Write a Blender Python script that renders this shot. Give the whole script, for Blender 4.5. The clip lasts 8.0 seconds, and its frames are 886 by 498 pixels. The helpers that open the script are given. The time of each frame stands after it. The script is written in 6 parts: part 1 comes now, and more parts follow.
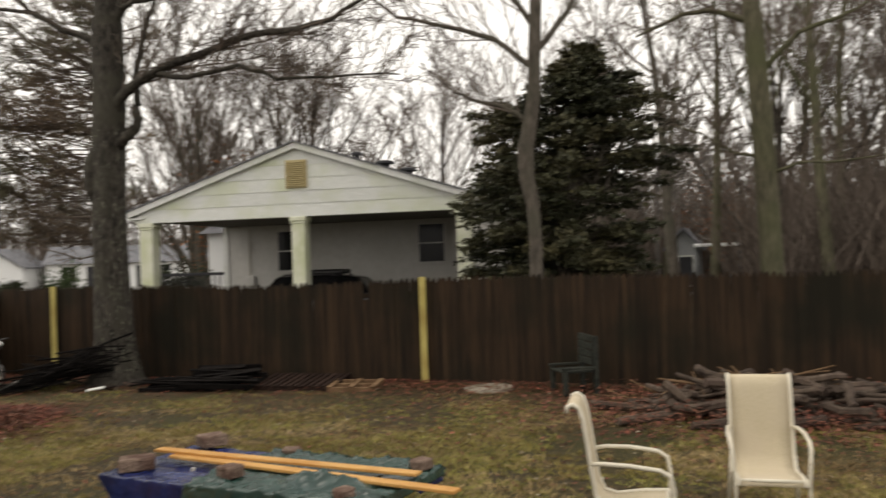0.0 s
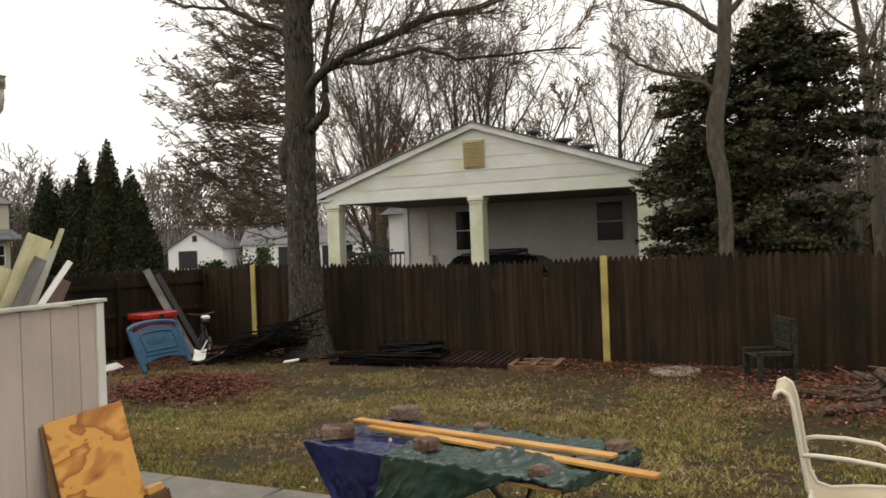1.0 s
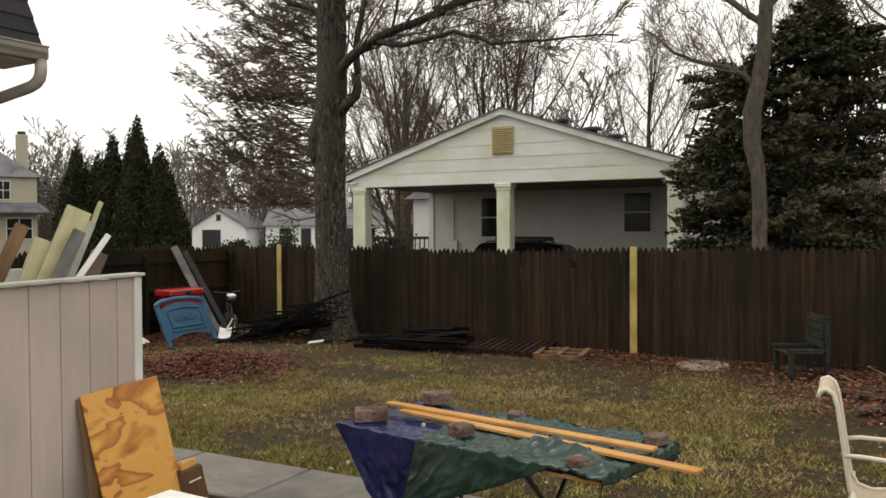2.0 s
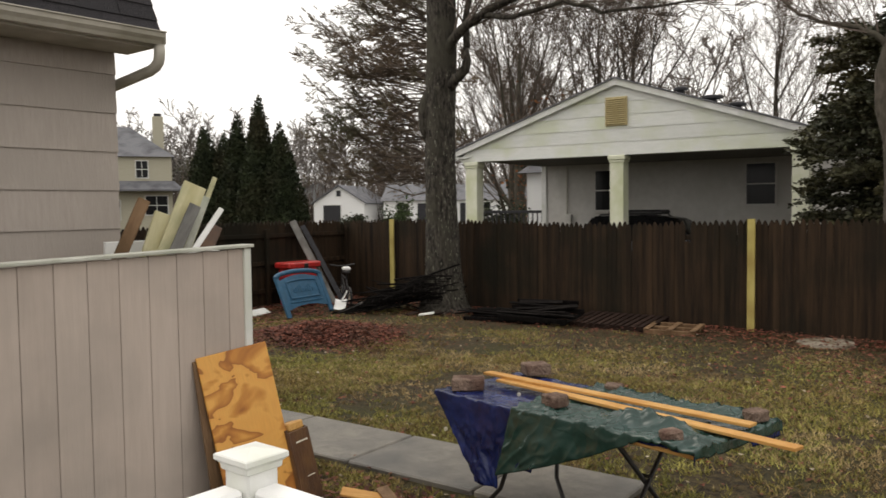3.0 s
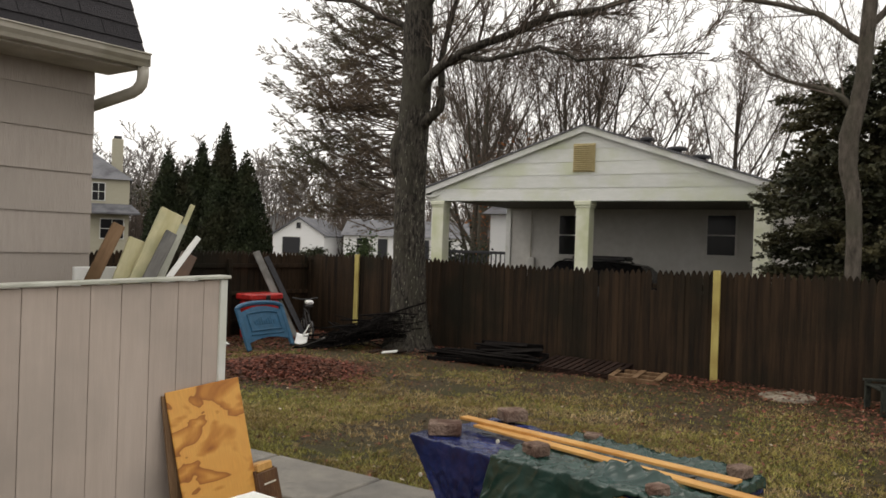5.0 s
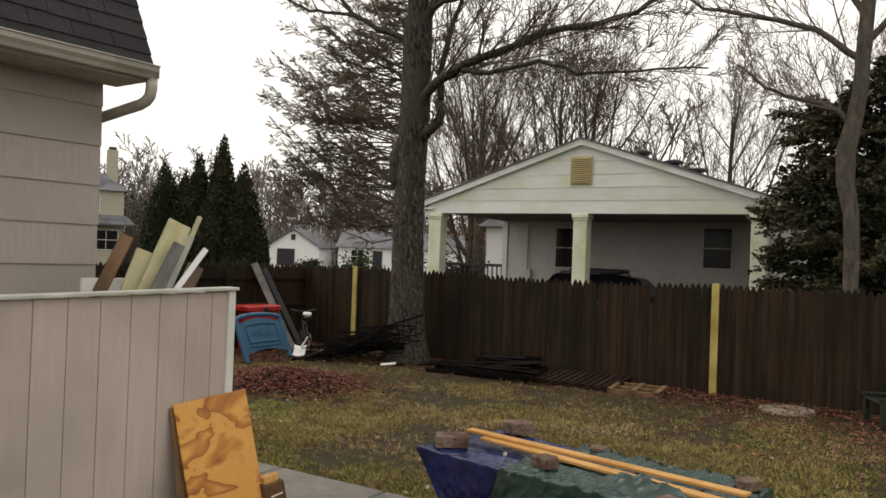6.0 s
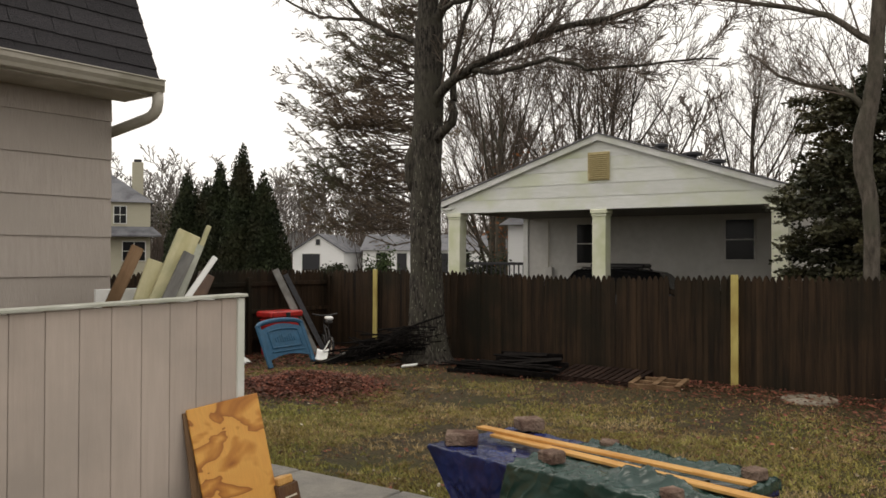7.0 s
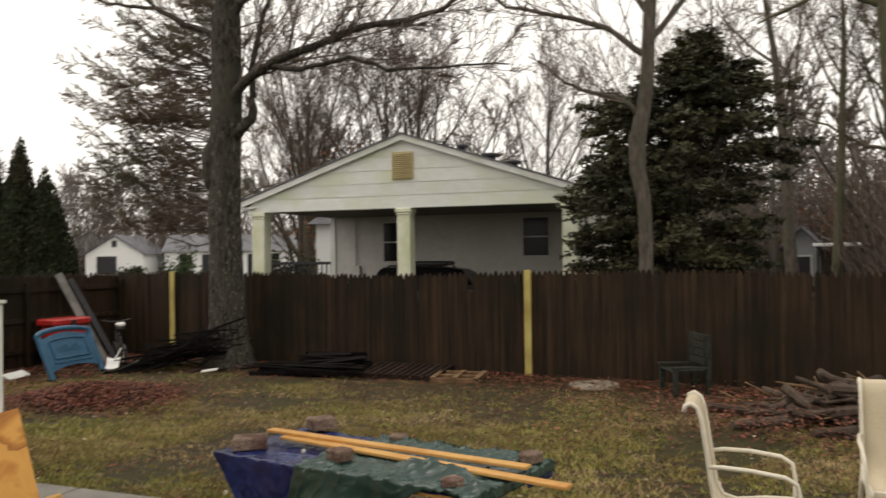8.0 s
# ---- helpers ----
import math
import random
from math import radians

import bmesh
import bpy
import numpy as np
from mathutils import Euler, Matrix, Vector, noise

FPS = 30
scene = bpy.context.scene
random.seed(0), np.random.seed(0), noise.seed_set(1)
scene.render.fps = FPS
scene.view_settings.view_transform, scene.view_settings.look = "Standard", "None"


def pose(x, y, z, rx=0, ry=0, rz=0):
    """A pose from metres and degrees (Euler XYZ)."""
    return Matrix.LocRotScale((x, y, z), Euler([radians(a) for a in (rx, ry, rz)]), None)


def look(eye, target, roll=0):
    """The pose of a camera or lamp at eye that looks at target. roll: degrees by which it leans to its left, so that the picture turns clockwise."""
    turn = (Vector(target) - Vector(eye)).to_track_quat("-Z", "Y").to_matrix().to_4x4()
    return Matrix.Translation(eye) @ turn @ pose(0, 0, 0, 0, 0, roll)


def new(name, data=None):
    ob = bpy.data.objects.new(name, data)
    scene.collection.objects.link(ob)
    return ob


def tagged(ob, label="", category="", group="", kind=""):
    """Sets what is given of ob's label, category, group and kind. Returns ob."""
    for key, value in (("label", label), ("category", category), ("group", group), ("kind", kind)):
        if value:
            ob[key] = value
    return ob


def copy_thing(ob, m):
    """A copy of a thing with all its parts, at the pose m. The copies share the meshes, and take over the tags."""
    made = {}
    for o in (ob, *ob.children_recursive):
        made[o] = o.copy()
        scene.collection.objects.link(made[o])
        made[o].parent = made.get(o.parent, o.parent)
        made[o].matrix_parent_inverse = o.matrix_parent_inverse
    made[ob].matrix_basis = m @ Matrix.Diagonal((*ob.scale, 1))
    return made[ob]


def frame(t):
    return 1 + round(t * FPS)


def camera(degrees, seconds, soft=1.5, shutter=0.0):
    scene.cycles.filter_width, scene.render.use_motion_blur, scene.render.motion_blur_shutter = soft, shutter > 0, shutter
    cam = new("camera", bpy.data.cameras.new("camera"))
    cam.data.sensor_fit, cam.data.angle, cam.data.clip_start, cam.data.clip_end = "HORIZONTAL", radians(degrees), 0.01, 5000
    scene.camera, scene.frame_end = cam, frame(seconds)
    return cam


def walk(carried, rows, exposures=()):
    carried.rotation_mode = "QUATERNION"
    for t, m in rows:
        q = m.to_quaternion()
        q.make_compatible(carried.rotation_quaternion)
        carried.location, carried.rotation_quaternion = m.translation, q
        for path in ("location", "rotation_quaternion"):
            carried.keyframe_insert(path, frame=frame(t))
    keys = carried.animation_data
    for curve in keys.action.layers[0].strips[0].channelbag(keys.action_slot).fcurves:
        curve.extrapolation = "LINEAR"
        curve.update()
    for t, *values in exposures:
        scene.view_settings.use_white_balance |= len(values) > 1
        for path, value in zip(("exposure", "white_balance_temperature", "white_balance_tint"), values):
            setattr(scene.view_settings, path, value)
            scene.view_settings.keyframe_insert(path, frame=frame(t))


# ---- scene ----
cam = camera(57.4, 8.0, soft=1.5, shutter=0.5)
PATH = [
    (0, (0.152, 0.34, 2.165), (-0.438, 2.251, 2.191), -1.9),
    (0.5, (0.115, 0.313, 2.16), (-0.725, 2.128, 2.163), -2.0),
    (1, (0.003, 0.36, 2.149), (-0.978, 2.103, 2.14), -2.1),
    (2.3, (-0.158, 0.359, 2.133), (-1.208, 2.06, 2.071), 0.4),
    (2.5, (-0.117, 0.366, 2.129), (-1.231, 2.026, 2.058), -0.1),
    (3, (0.009, 0.39, 2.118), (-1.251, 1.939, 2.016), -0.7),
    (3.5, (0.054, 0.403, 2.12), (-1.244, 1.923, 2.032), -0.9),
    (4, (0.041, 0.391, 2.118), (-1.289, 1.882, 2.012), -0.5),
    (4.5, (-0.048, 0.369, 2.131), (-1.326, 1.906, 2.061), 1.0),
    (4.7, (-0.12, 0.375, 2.132), (-1.34, 1.959, 2.093), 1.3),
    (5.8, (-0.279, 0.287, 2.127), (-1.436, 1.918, 2.149), 2.4),
    (6, (-0.273, 0.287, 2.13), (-1.441, 1.91, 2.152), 2.1),
    (6.5, (-0.221, 0.289, 2.134), (-1.405, 1.901, 2.178), 1.2),
    (7, (-0.103, 0.32, 2.132), (-1.322, 1.906, 2.154), 0.2),
    (7.5, (0.008, 0.386, 2.128), (-1.009, 2.108, 2.127), 0.8),
    (8, (0.044, 0.417, 2.124), (-0.78, 2.239, 2.142), -0.7),
]
walk(cam, [(t, look(eye, aim, lean)) for t, eye, aim, lean in PATH],
     exposures=((0.0, 0.1, 7350, 10), (2.5, 0.06, 7200, 10), (4.5, 0.03, 7050, 10), (6.0, -0.1, 7250, 10), (7.0, -0.06, 7250, 10), (8.0, 0.04, 7400, 10)))

# ---- light: bright overcast ----
world = bpy.data.worlds.new("overcast")
scene.world = world
world.use_nodes = True
wn, wl = world.node_tree.nodes, world.node_tree.links
wn.clear()
sky = wn.new("ShaderNodeTexSky")
sky.sky_type = 'NISHITA'
sky.sun_disc = False
sky.sun_elevation, sky.sun_rotation = radians(49), radians(252)
sky.air_density, sky.dust_density = 1.0, 4.0
grey = wn.new("ShaderNodeHueSaturation")
grey.inputs["Saturation"].default_value = 0.12
cloud = wn.new("ShaderNodeMixRGB")
cloud.inputs[0].default_value = 0.75
cloud.inputs[2].default_value = (10.2, 10.3, 10.6, 1)
bg = wn.new("ShaderNodeBackground")
bg.inputs[1].default_value = 0.138
wo = wn.new("ShaderNodeOutputWorld")
wl.new(sky.outputs[0], grey.inputs["Color"])
wl.new(grey.outputs[0], cloud.inputs[1])
wl.new(cloud.outputs[0], bg.inputs[0])
wl.new(bg.outputs[0], wo.inputs[0])
sun = new("sun", bpy.data.lights.new("sun", "SUN"))
sun.data.energy, sun.data.angle, sun.data.color = 0.6, radians(30), (1.0, 0.97, 0.92)
sun.matrix_world = look((-9, -3, 11), (0, 0, 0))


# ---- materials ----
def mat(name, c1, c2, scale=4.0, rough=0.7, bump=0.1, stretch=(1, 1, 1), c3=None, scale2=0.6, metal=0.0, vary=0.0, island=0.0, fine=60.0, cut=(0.35, 0.65), spec=None, shared=False):
    """Two-scale surface: grain from c1 to c2, larger stains towards c3, relief, and a change from piece to piece.
    shared: the stains run on from one piece to the next."""
    m = bpy.data.materials.new(name)
    m.use_nodes = True
    n, l = m.node_tree.nodes, m.node_tree.links
    b = n["Principled BSDF"]
    tc = n.new("ShaderNodeTexCoord")
    info = n.new("ShaderNodeObjectInfo")
    add = n.new("ShaderNodeVectorMath")
    add.operation = 'MULTIPLY_ADD'
    add.inputs[1].default_value = (17.3, 11.1, 23.7)
    l.new(info.outputs["Random"], add.inputs[0])
    l.new(tc.outputs["Object"], add.inputs[2])
    mp = n.new("ShaderNodeMapping")
    mp.inputs["Scale"].default_value = stretch
    l.new(add.outputs[0], mp.inputs["Vector"])
    n1 = n.new("ShaderNodeTexNoise")
    n1.inputs["Scale"].default_value, n1.inputs["Detail"].default_value, n1.inputs["Roughness"].default_value = scale, 6, 0.65
    l.new(mp.outputs[0], n1.inputs["Vector"])
    r1 = n.new("ShaderNodeValToRGB")
    r1.color_ramp.elements[0].position, r1.color_ramp.elements[1].position = cut
    r1.color_ramp.elements[0].color, r1.color_ramp.elements[1].color = (*c1, 1), (*c2, 1)
    l.new(n1.outputs["Fac"], r1.inputs[0])
    col = r1.outputs[0]
    n2 = n.new("ShaderNodeTexNoise")
    n2.inputs["Scale"].default_value, n2.inputs["Detail"].default_value = scale2, 4
    l.new(n.new("ShaderNodeNewGeometry").outputs["Position"] if shared else add.outputs[0], n2.inputs["Vector"])
    if c3:
        r2 = n.new("ShaderNodeValToRGB")
        r2.color_ramp.elements[0].position, r2.color_ramp.elements[1].position = 0.45, 0.68
        l.new(n2.outputs["Fac"], r2.inputs[0])
        mx = n.new("ShaderNodeMixRGB")
        mx.inputs[2].default_value = (*c3, 1)
        l.new(r2.outputs[0], mx.inputs[0])
        l.new(col, mx.inputs[1])
        col = mx.outputs[0]
    for amount, source in ((vary, info.outputs["Random"]), (island, None)):
        if amount:
            if source is None:
                source = n.new("ShaderNodeNewGeometry").outputs["Random Per Island"]
            mr = n.new("ShaderNodeMapRange")
            mr.inputs["To Min"].default_value, mr.inputs["To Max"].default_value = 1 - amount, 1 + amount
            l.new(source, mr.inputs["Value"])
            hs = n.new("ShaderNodeHueSaturation")
            l.new(mr.outputs[0], hs.inputs["Value"])
            l.new(col, hs.inputs["Color"])
            col = hs.outputs[0]
    l.new(col, b.inputs["Base Color"])
    rr = n.new("ShaderNodeMapRange")
    rr.inputs["To Min"].default_value, rr.inputs["To Max"].default_value = max(0.05, rough - 0.12), min(1, rough + 0.12)
    l.new(n2.outputs["Fac"], rr.inputs["Value"])
    l.new(rr.outputs[0], b.inputs["Roughness"])
    b.inputs["Metallic"].default_value = metal
    b.inputs["Specular IOR Level"].default_value = spec if spec is not None else 0.5 if rough < 0.5 else 0.18
    if bump:
        n3 = n.new("ShaderNodeTexNoise")
        n3.inputs["Scale"].default_value, n3.inputs["Detail"].default_value = fine, 3
        l.new(mp.outputs[0], n3.inputs["Vector"])
        sm = n.new("ShaderNodeMath")
        l.new(n1.outputs["Fac"], sm.inputs[0])
        l.new(n3.outputs["Fac"], sm.inputs[1])
        bp = n.new("ShaderNodeBump")
        bp.inputs["Strength"].default_value, bp.inputs["Distance"].default_value = min(1, bump * 3), 0.02
        l.new(sm.outputs[0], bp.inputs["Height"])
        l.new(bp.outputs[0], b.inputs["Normal"])
    return m


def glassy(name, tint=(0.012, 0.012, 0.013)):
    m = bpy.data.materials.new(name)
    m.use_nodes = True
    b = m.node_tree.nodes["Principled BSDF"]
    b.inputs["Base Color"].default_value = (*tint, 1)
    b.inputs["Roughness"].default_value = 0.12
    b.inputs["Specular IOR Level"].default_value = 0.14
    return m


LAWN = mat("lawn_soil", (0.011, 0.008, 0.0045), (0.082, 0.059, 0.026), 16, 0.75, 0.3, c3=(0.042, 0.039, 0.013), scale2=0.55, fine=70)
FENCE = mat("stained_fence_wood", (0.0105, 0.0064, 0.0036), (0.044, 0.0255, 0.0132), 9, 0.75, 0.2, (1, 1, 0.06), c3=(0.0125, 0.0105, 0.0058), scale2=0.75, vary=0.22, shared=True)
NEWPOST = mat("new_treated_pine", (0.42, 0.345, 0.105), (0.53, 0.45, 0.17), 10, 0.6, 0.1, (1, 1, 0.1), c3=(0.33, 0.25, 0.08), scale2=2)
SIDING = mat("beige_siding", (0.40, 0.352, 0.315), (0.44, 0.39, 0.35), 30, 0.75, 0.15, (1, 1, 0.15), c3=(0.37, 0.33, 0.295), scale2=0.9, vary=0.03, fine=150)
T111 = mat("painted_plywood_siding", (0.475, 0.398, 0.345), (0.525, 0.443, 0.388), 14, 0.7, 0.06, (1.5, 1.5, 0.12), c3=(0.42, 0.36, 0.315), scale2=1.7, vary=0.04, shared=True)
WHITE = mat("white_paint", (0.72, 0.73, 0.71), (0.8, 0.8, 0.78), 8, 0.5, 0.05, c3=(0.6, 0.62, 0.54), scale2=1.3)
VINYL = mat("white_vinyl", (0.86, 0.86, 0.85), (0.9, 0.9, 0.89), 8, 0.35, 0.02, c3=(0.74, 0.76, 0.68), scale2=2.5)
GABLE = mat("white_lap_siding", (0.7, 0.72, 0.68), (0.77, 0.78, 0.75), 6, 0.6, 0.08, (0.5, 1, 2), c3=(0.63, 0.665, 0.5), scale2=0.85, vary=0.04)
CREAM = mat("cream_paint", (0.70, 0.72, 0.56), (0.78, 0.78, 0.66), 5, 0.6, 0.05, c3=(0.6, 0.63, 0.42), scale2=1.5)
VENT = mat("tan_vent_paint", (0.46, 0.38, 0.2), (0.55, 0.46, 0.26), 10, 0.6, 0.05)
GUTTER = mat("beige_gutter_metal", (0.42, 0.39, 0.33), (0.5, 0.47, 0.41), 7, 0.4, 0.04, c3=(0.3, 0.28, 0.22), scale2=2)
SHINGLE = mat("dark_asphalt_shingle", (0.036, 0.034, 0.039), (0.1, 0.094, 0.1), 120, 0.9, 0.35, c3=(0.06, 0.058, 0.062), scale2=3, vary=0.22, fine=300)
ROOFGREY = mat("grey_shingle", (0.13, 0.135, 0.15), (0.2, 0.2, 0.21), 25, 0.9, 0.2, c3=(0.1, 0.1, 0.11), scale2=1)
SLAB = mat("wet_concrete", (0.16, 0.146, 0.124), (0.26, 0.236, 0.198), 9, 0.4, 0.12, c3=(0.105, 0.1, 0.092), scale2=1.3, fine=130)
DARKGAP = mat("dark_red_stained_wood", (0.03, 0.009, 0.009), (0.07, 0.018, 0.017), 14, 0.6, 0.2, (1, 1, 0.1))
BLACKGLASS = glassy("dark_window_glass")
TRIMDARK = mat("dark_trim", (0.03, 0.03, 0.034), (0.05, 0.05, 0.055), 20, 0.5, 0.05)


# ---- building helpers ----
def thing(name, label, category, x=0, y=0, z=0, rz=0, group="", kind=""):
    ob = new(name)
    ob.empty_display_size = 0.1
    ob.matrix_world = pose(x, y, z, 0, 0, rz)
    return tagged(ob, label, category, group, kind)


def part(name, bm, material, parent, label="", smooth=False):
    me = bpy.data.meshes.new(name)
    bmesh.ops.recalc_face_normals(bm, faces=bm.faces)
    bm.to_mesh(me)
    bm.free()
    me.materials.append(material)
    if smooth:
        for p in me.polygons:
            p.use_smooth = True
    ob = new(name, me)
    ob.parent = parent
    if label:
        ob["label"] = label
    return ob


def raw(name, verts, faces, material, parent=None, smooth=False):
    me = bpy.data.meshes.new(name)
    me.from_pydata(verts, [], faces)
    me.materials.append(material)
    if smooth:
        me.polygons.foreach_set("use_smooth", [True] * len(me.polygons))
    ob = new(name, me)
    ob.parent = parent
    return ob


def box(bm, lo, hi, bevel=0.0, m=None):
    """A box from corner to corner, with bevelled edges, turned by m."""
    r = bmesh.ops.create_cube(bm, size=1)
    vs = r["verts"]
    lo, hi = Vector(lo), Vector(hi)
    for v in vs:
        v.co = Vector([(a + b) / 2 + c * (b - a) for a, b, c in zip(lo, hi, v.co)])
    if bevel:
        es = list({e for v in vs for e in v.link_edges})
        vs = list({v for f in bmesh.ops.bevel(bm, geom=es, offset=bevel, segments=1, affect='EDGES')["faces"] for v in f.verts} | {v for v in vs if v.is_valid})
    if m is not None:
        bmesh.ops.transform(bm, matrix=m, verts=vs)
    return bm


def B(lo, hi, bevel=0.0, m=None):
    return box(bmesh.new(), lo, hi, bevel, m)


def tube(bm, pts, radii, sides=8, cap=True):
    pts = [Vector(p) for p in pts]
    rings = []
    side = None
    for i, p in enumerate(pts):
        d = (pts[min(i + 1, len(pts) - 1)] - pts[max(i - 1, 0)]).normalized()
        if side is None:
            side = d.orthogonal().normalized()
        side = (side - d * side.dot(d)).normalized()
        up = d.cross(side)
        r = radii[i] if hasattr(radii, "__len__") else radii
        rings.append([bm.verts.new(p + r * (math.cos(a) * side + math.sin(a) * up)) for a in [2 * math.pi * k / sides for k in range(sides)]])
    for a, b in zip(rings, rings[1:]):
        for k in range(sides):
            bm.faces.new((a[k], a[(k + 1) % sides], b[(k + 1) % sides], b[k]))
    if cap:
        bm.faces.new(rings[0][::-1])
        bm.faces.new(rings[-1])
    return bm


def prism(bm, outline, y0, y1):
    """An outline in x and z drawn out from y0 to y1."""
    a = [bm.verts.new((x, y0, z)) for x, z in outline]
    b = [bm.verts.new((x, y1, z)) for x, z in outline]
    bm.faces.new(a)
    bm.faces.new(b[::-1])
    for i in range(len(a)):
        j = (i + 1) % len(a)
        bm.faces.new((a[i], b[i], b[j], a[j]))
    return bm


# ---- ground ----
def ground_height(x, y):
    return 0.03 * noise.noise((x * 0.35, y * 0.35, 0)) + 0.012 * noise.noise((x * 1.7, y * 1.7, 5))


def build_ground():
    xs = sorted({*[float(v) for v in np.arange(-16, 8.1, 0.3)], -2500., -900., -300., -120., -60., -35., -22., 14., 30., 80., 300., 900., 2500.})
    ys = sorted({*[float(v) for v in np.arange(-1, 15.1, 0.3)], -2500., -600., -100., -30., -8., 18., 24., 34., 50., 90., 200., 600., 2500.})
    verts = [(x, y, ground_height(x, y)) for y in ys for x in xs]
    w = len(xs)
    faces = [(j * w + i, j * w + i + 1, (j + 1) * w + i + 1, (j + 1) * w + i) for j in range(len(ys) - 1) for i in range(w - 1)]
    tagged(raw("ground", verts, faces, LAWN, smooth=True), "winter lawn, patchy green and tan with bare soil", "lawn", kind="structure")


build_ground()


# ---- concrete walk ----
def build_walk():
    walkway = thing("pavement", "wet grey concrete garden path in slabs", "path", kind="structure")
    edges = [-8.6, -7.3, -6.05, -4.8, -3.55, -2.55]
    for a, b in zip(edges, edges[1:]):
        part("slab", B((a + 0.011, 4.97, -0.08), (b - 0.011, 5.87, 0.045), 0.012, pose(0, 0, 0, 0, 0, 0)), SLAB, walkway)
    walkway.matrix_world = Matrix.Translation((-4.9, 5.4, 0)) @ pose(0, 0, 0, 0, 0, 3) @ Matrix.Translation((4.9, -5.4, 0))


build_walk()

FENCE_Y = 13.96
FENCE_X = -14.1


# ---- the house with the deck ----
def build_house():
    house = thing("house", "beige lap-sided house with a steep dark shingle roof", "house")
    part("wall", B((-9.5, -7, 0), (-6.03, 3.71, 3.42)), SIDING, house)
    # lap boards on the long side, each course lapping the one below
    k = 0
    z = 0.185
    while z < 3.3:
        bm = bmesh.new()
        top = min(z + 0.3, 3.38)
        prism(bm, [(-6.03, z), (-5.998, z), (-6.012, top), (-6.03, top)], -7, 3.746)
        part("siding_board", bm, SIDING, house)
        bm = bmesh.new()
        prism(bm, [(3.71, z), (3.742, z), (3.728, top), (3.71, top)], 6.03, 9.5)
        bmesh.ops.transform(bm, matrix=Matrix(((0, -1, 0, 0), (1, 0, 0, 0), (0, 0, 1, 0), (0, 0, 0, 1))), verts=bm.verts)
        part("siding_board", bm, SIDING, house)
        z += 0.3
        k += 1
    part("soffit", B((-6.0, -7, 3.355), (-5.6, 3.85, 3.375)), GUTTER, house)
    part("fascia", B((-5.6, -7, 3.35), (-5.575, 3.86, 3.45)), GUTTER, house)
    # K-style gutter
    bm = bmesh.new()
    prism(bm, [(-5.572, 3.45), (-5.572, 3.365), (-5.50, 3.365), (-5.485, 3.39), (-5.458, 3.415), (-5.452, 3.447), (-5.438, 3.45), (-5.438, 3.458),
               (-5.46, 3.458), (-5.464, 3.42), (-5.49, 3.395), (-5.505, 3.372), (-5.565, 3.372), (-5.565, 3.45)], -7, 3.85)
    part("gutter", bm, GUTTER, house, "beige metal gutter with water stains")
    part("gutter_end_cap", B((-5.57, 3.848, 3.366), (-5.455, 3.854, 3.45), 0.003), GUTTER, house)
    bm = tube(bmesh.new(), [(-5.53, 3.84, 3.37), (-5.53, 3.84, 3.30), (-5.545, 3.84, 3.245), (-5.59, 3.838, 3.21), (-5.65, 3.835, 3.19), (-6.15, 3.79, 3.11), (-6.21, 3.785, 3.08), (-6.23, 3.782, 3.0), (-6.23, 3.782, 0.1)], 0.042, 12)
    part("downspout", bm, GUTTER, house, "bent beige downspout with grey weathering", True)
    # steep lower roof
    s = Vector((-0.435, 0, 0.9)).normalized()
    foot = Vector((-5.565, 0, 3.445))
    head = foot + 2.6 * s
    bm = bmesh.new()
    prism(bm, [(foot.x, foot.z), (head.x, head.z), (head.x - 4, head.z + 0.8), (-9.5, 3.4), (foot.x - 0.1, 3.4)], -7, 3.84)
    part("roof", bm, SHINGLE, house)
    nrm = Vector((s.z, 0, -s.x))
    rnd = random.Random(3)
    for row in range(11):
        shift = 0.0 if row % 2 else 0.15
        for c in range(12):
            y1 = 3.88 - c * 0.305 - (shift if c else 0)
            y0 = 3.88 - (c + 1) * 0.305 - shift + 0.006
            a = foot + s * (row * 0.143 - 0.02)
            o = new("shingle", bpy.data.meshes.new("shingle"))
            p = [a + nrm * 0.018, a + nrm * 0.008, a + s * 0.17 + nrm * 0.001, a + s * 0.17 + nrm * 0.006]
            jit = rnd.uniform(-0.004, 0.004)
            q = [Vector((v.x, y, v.z)) + s * jit for y in (y0, y1) for v in p]
            o.data.from_pydata(q, [], [(0, 3, 2, 1), (4, 5, 6, 7), (0, 1, 5, 4), (0, 4, 7, 3), (1, 2, 6, 5), (2, 3, 7, 6)])
            o.data.materials.append(SHINGLE)
            o.parent = house
    part("rake_trim", tube(bmesh.new(), [foot + Vector((0, 3.865, -0.02)), head + Vector((0, 3.865, -0.02))], 0.012, 5), GUTTER, house)


build_house()


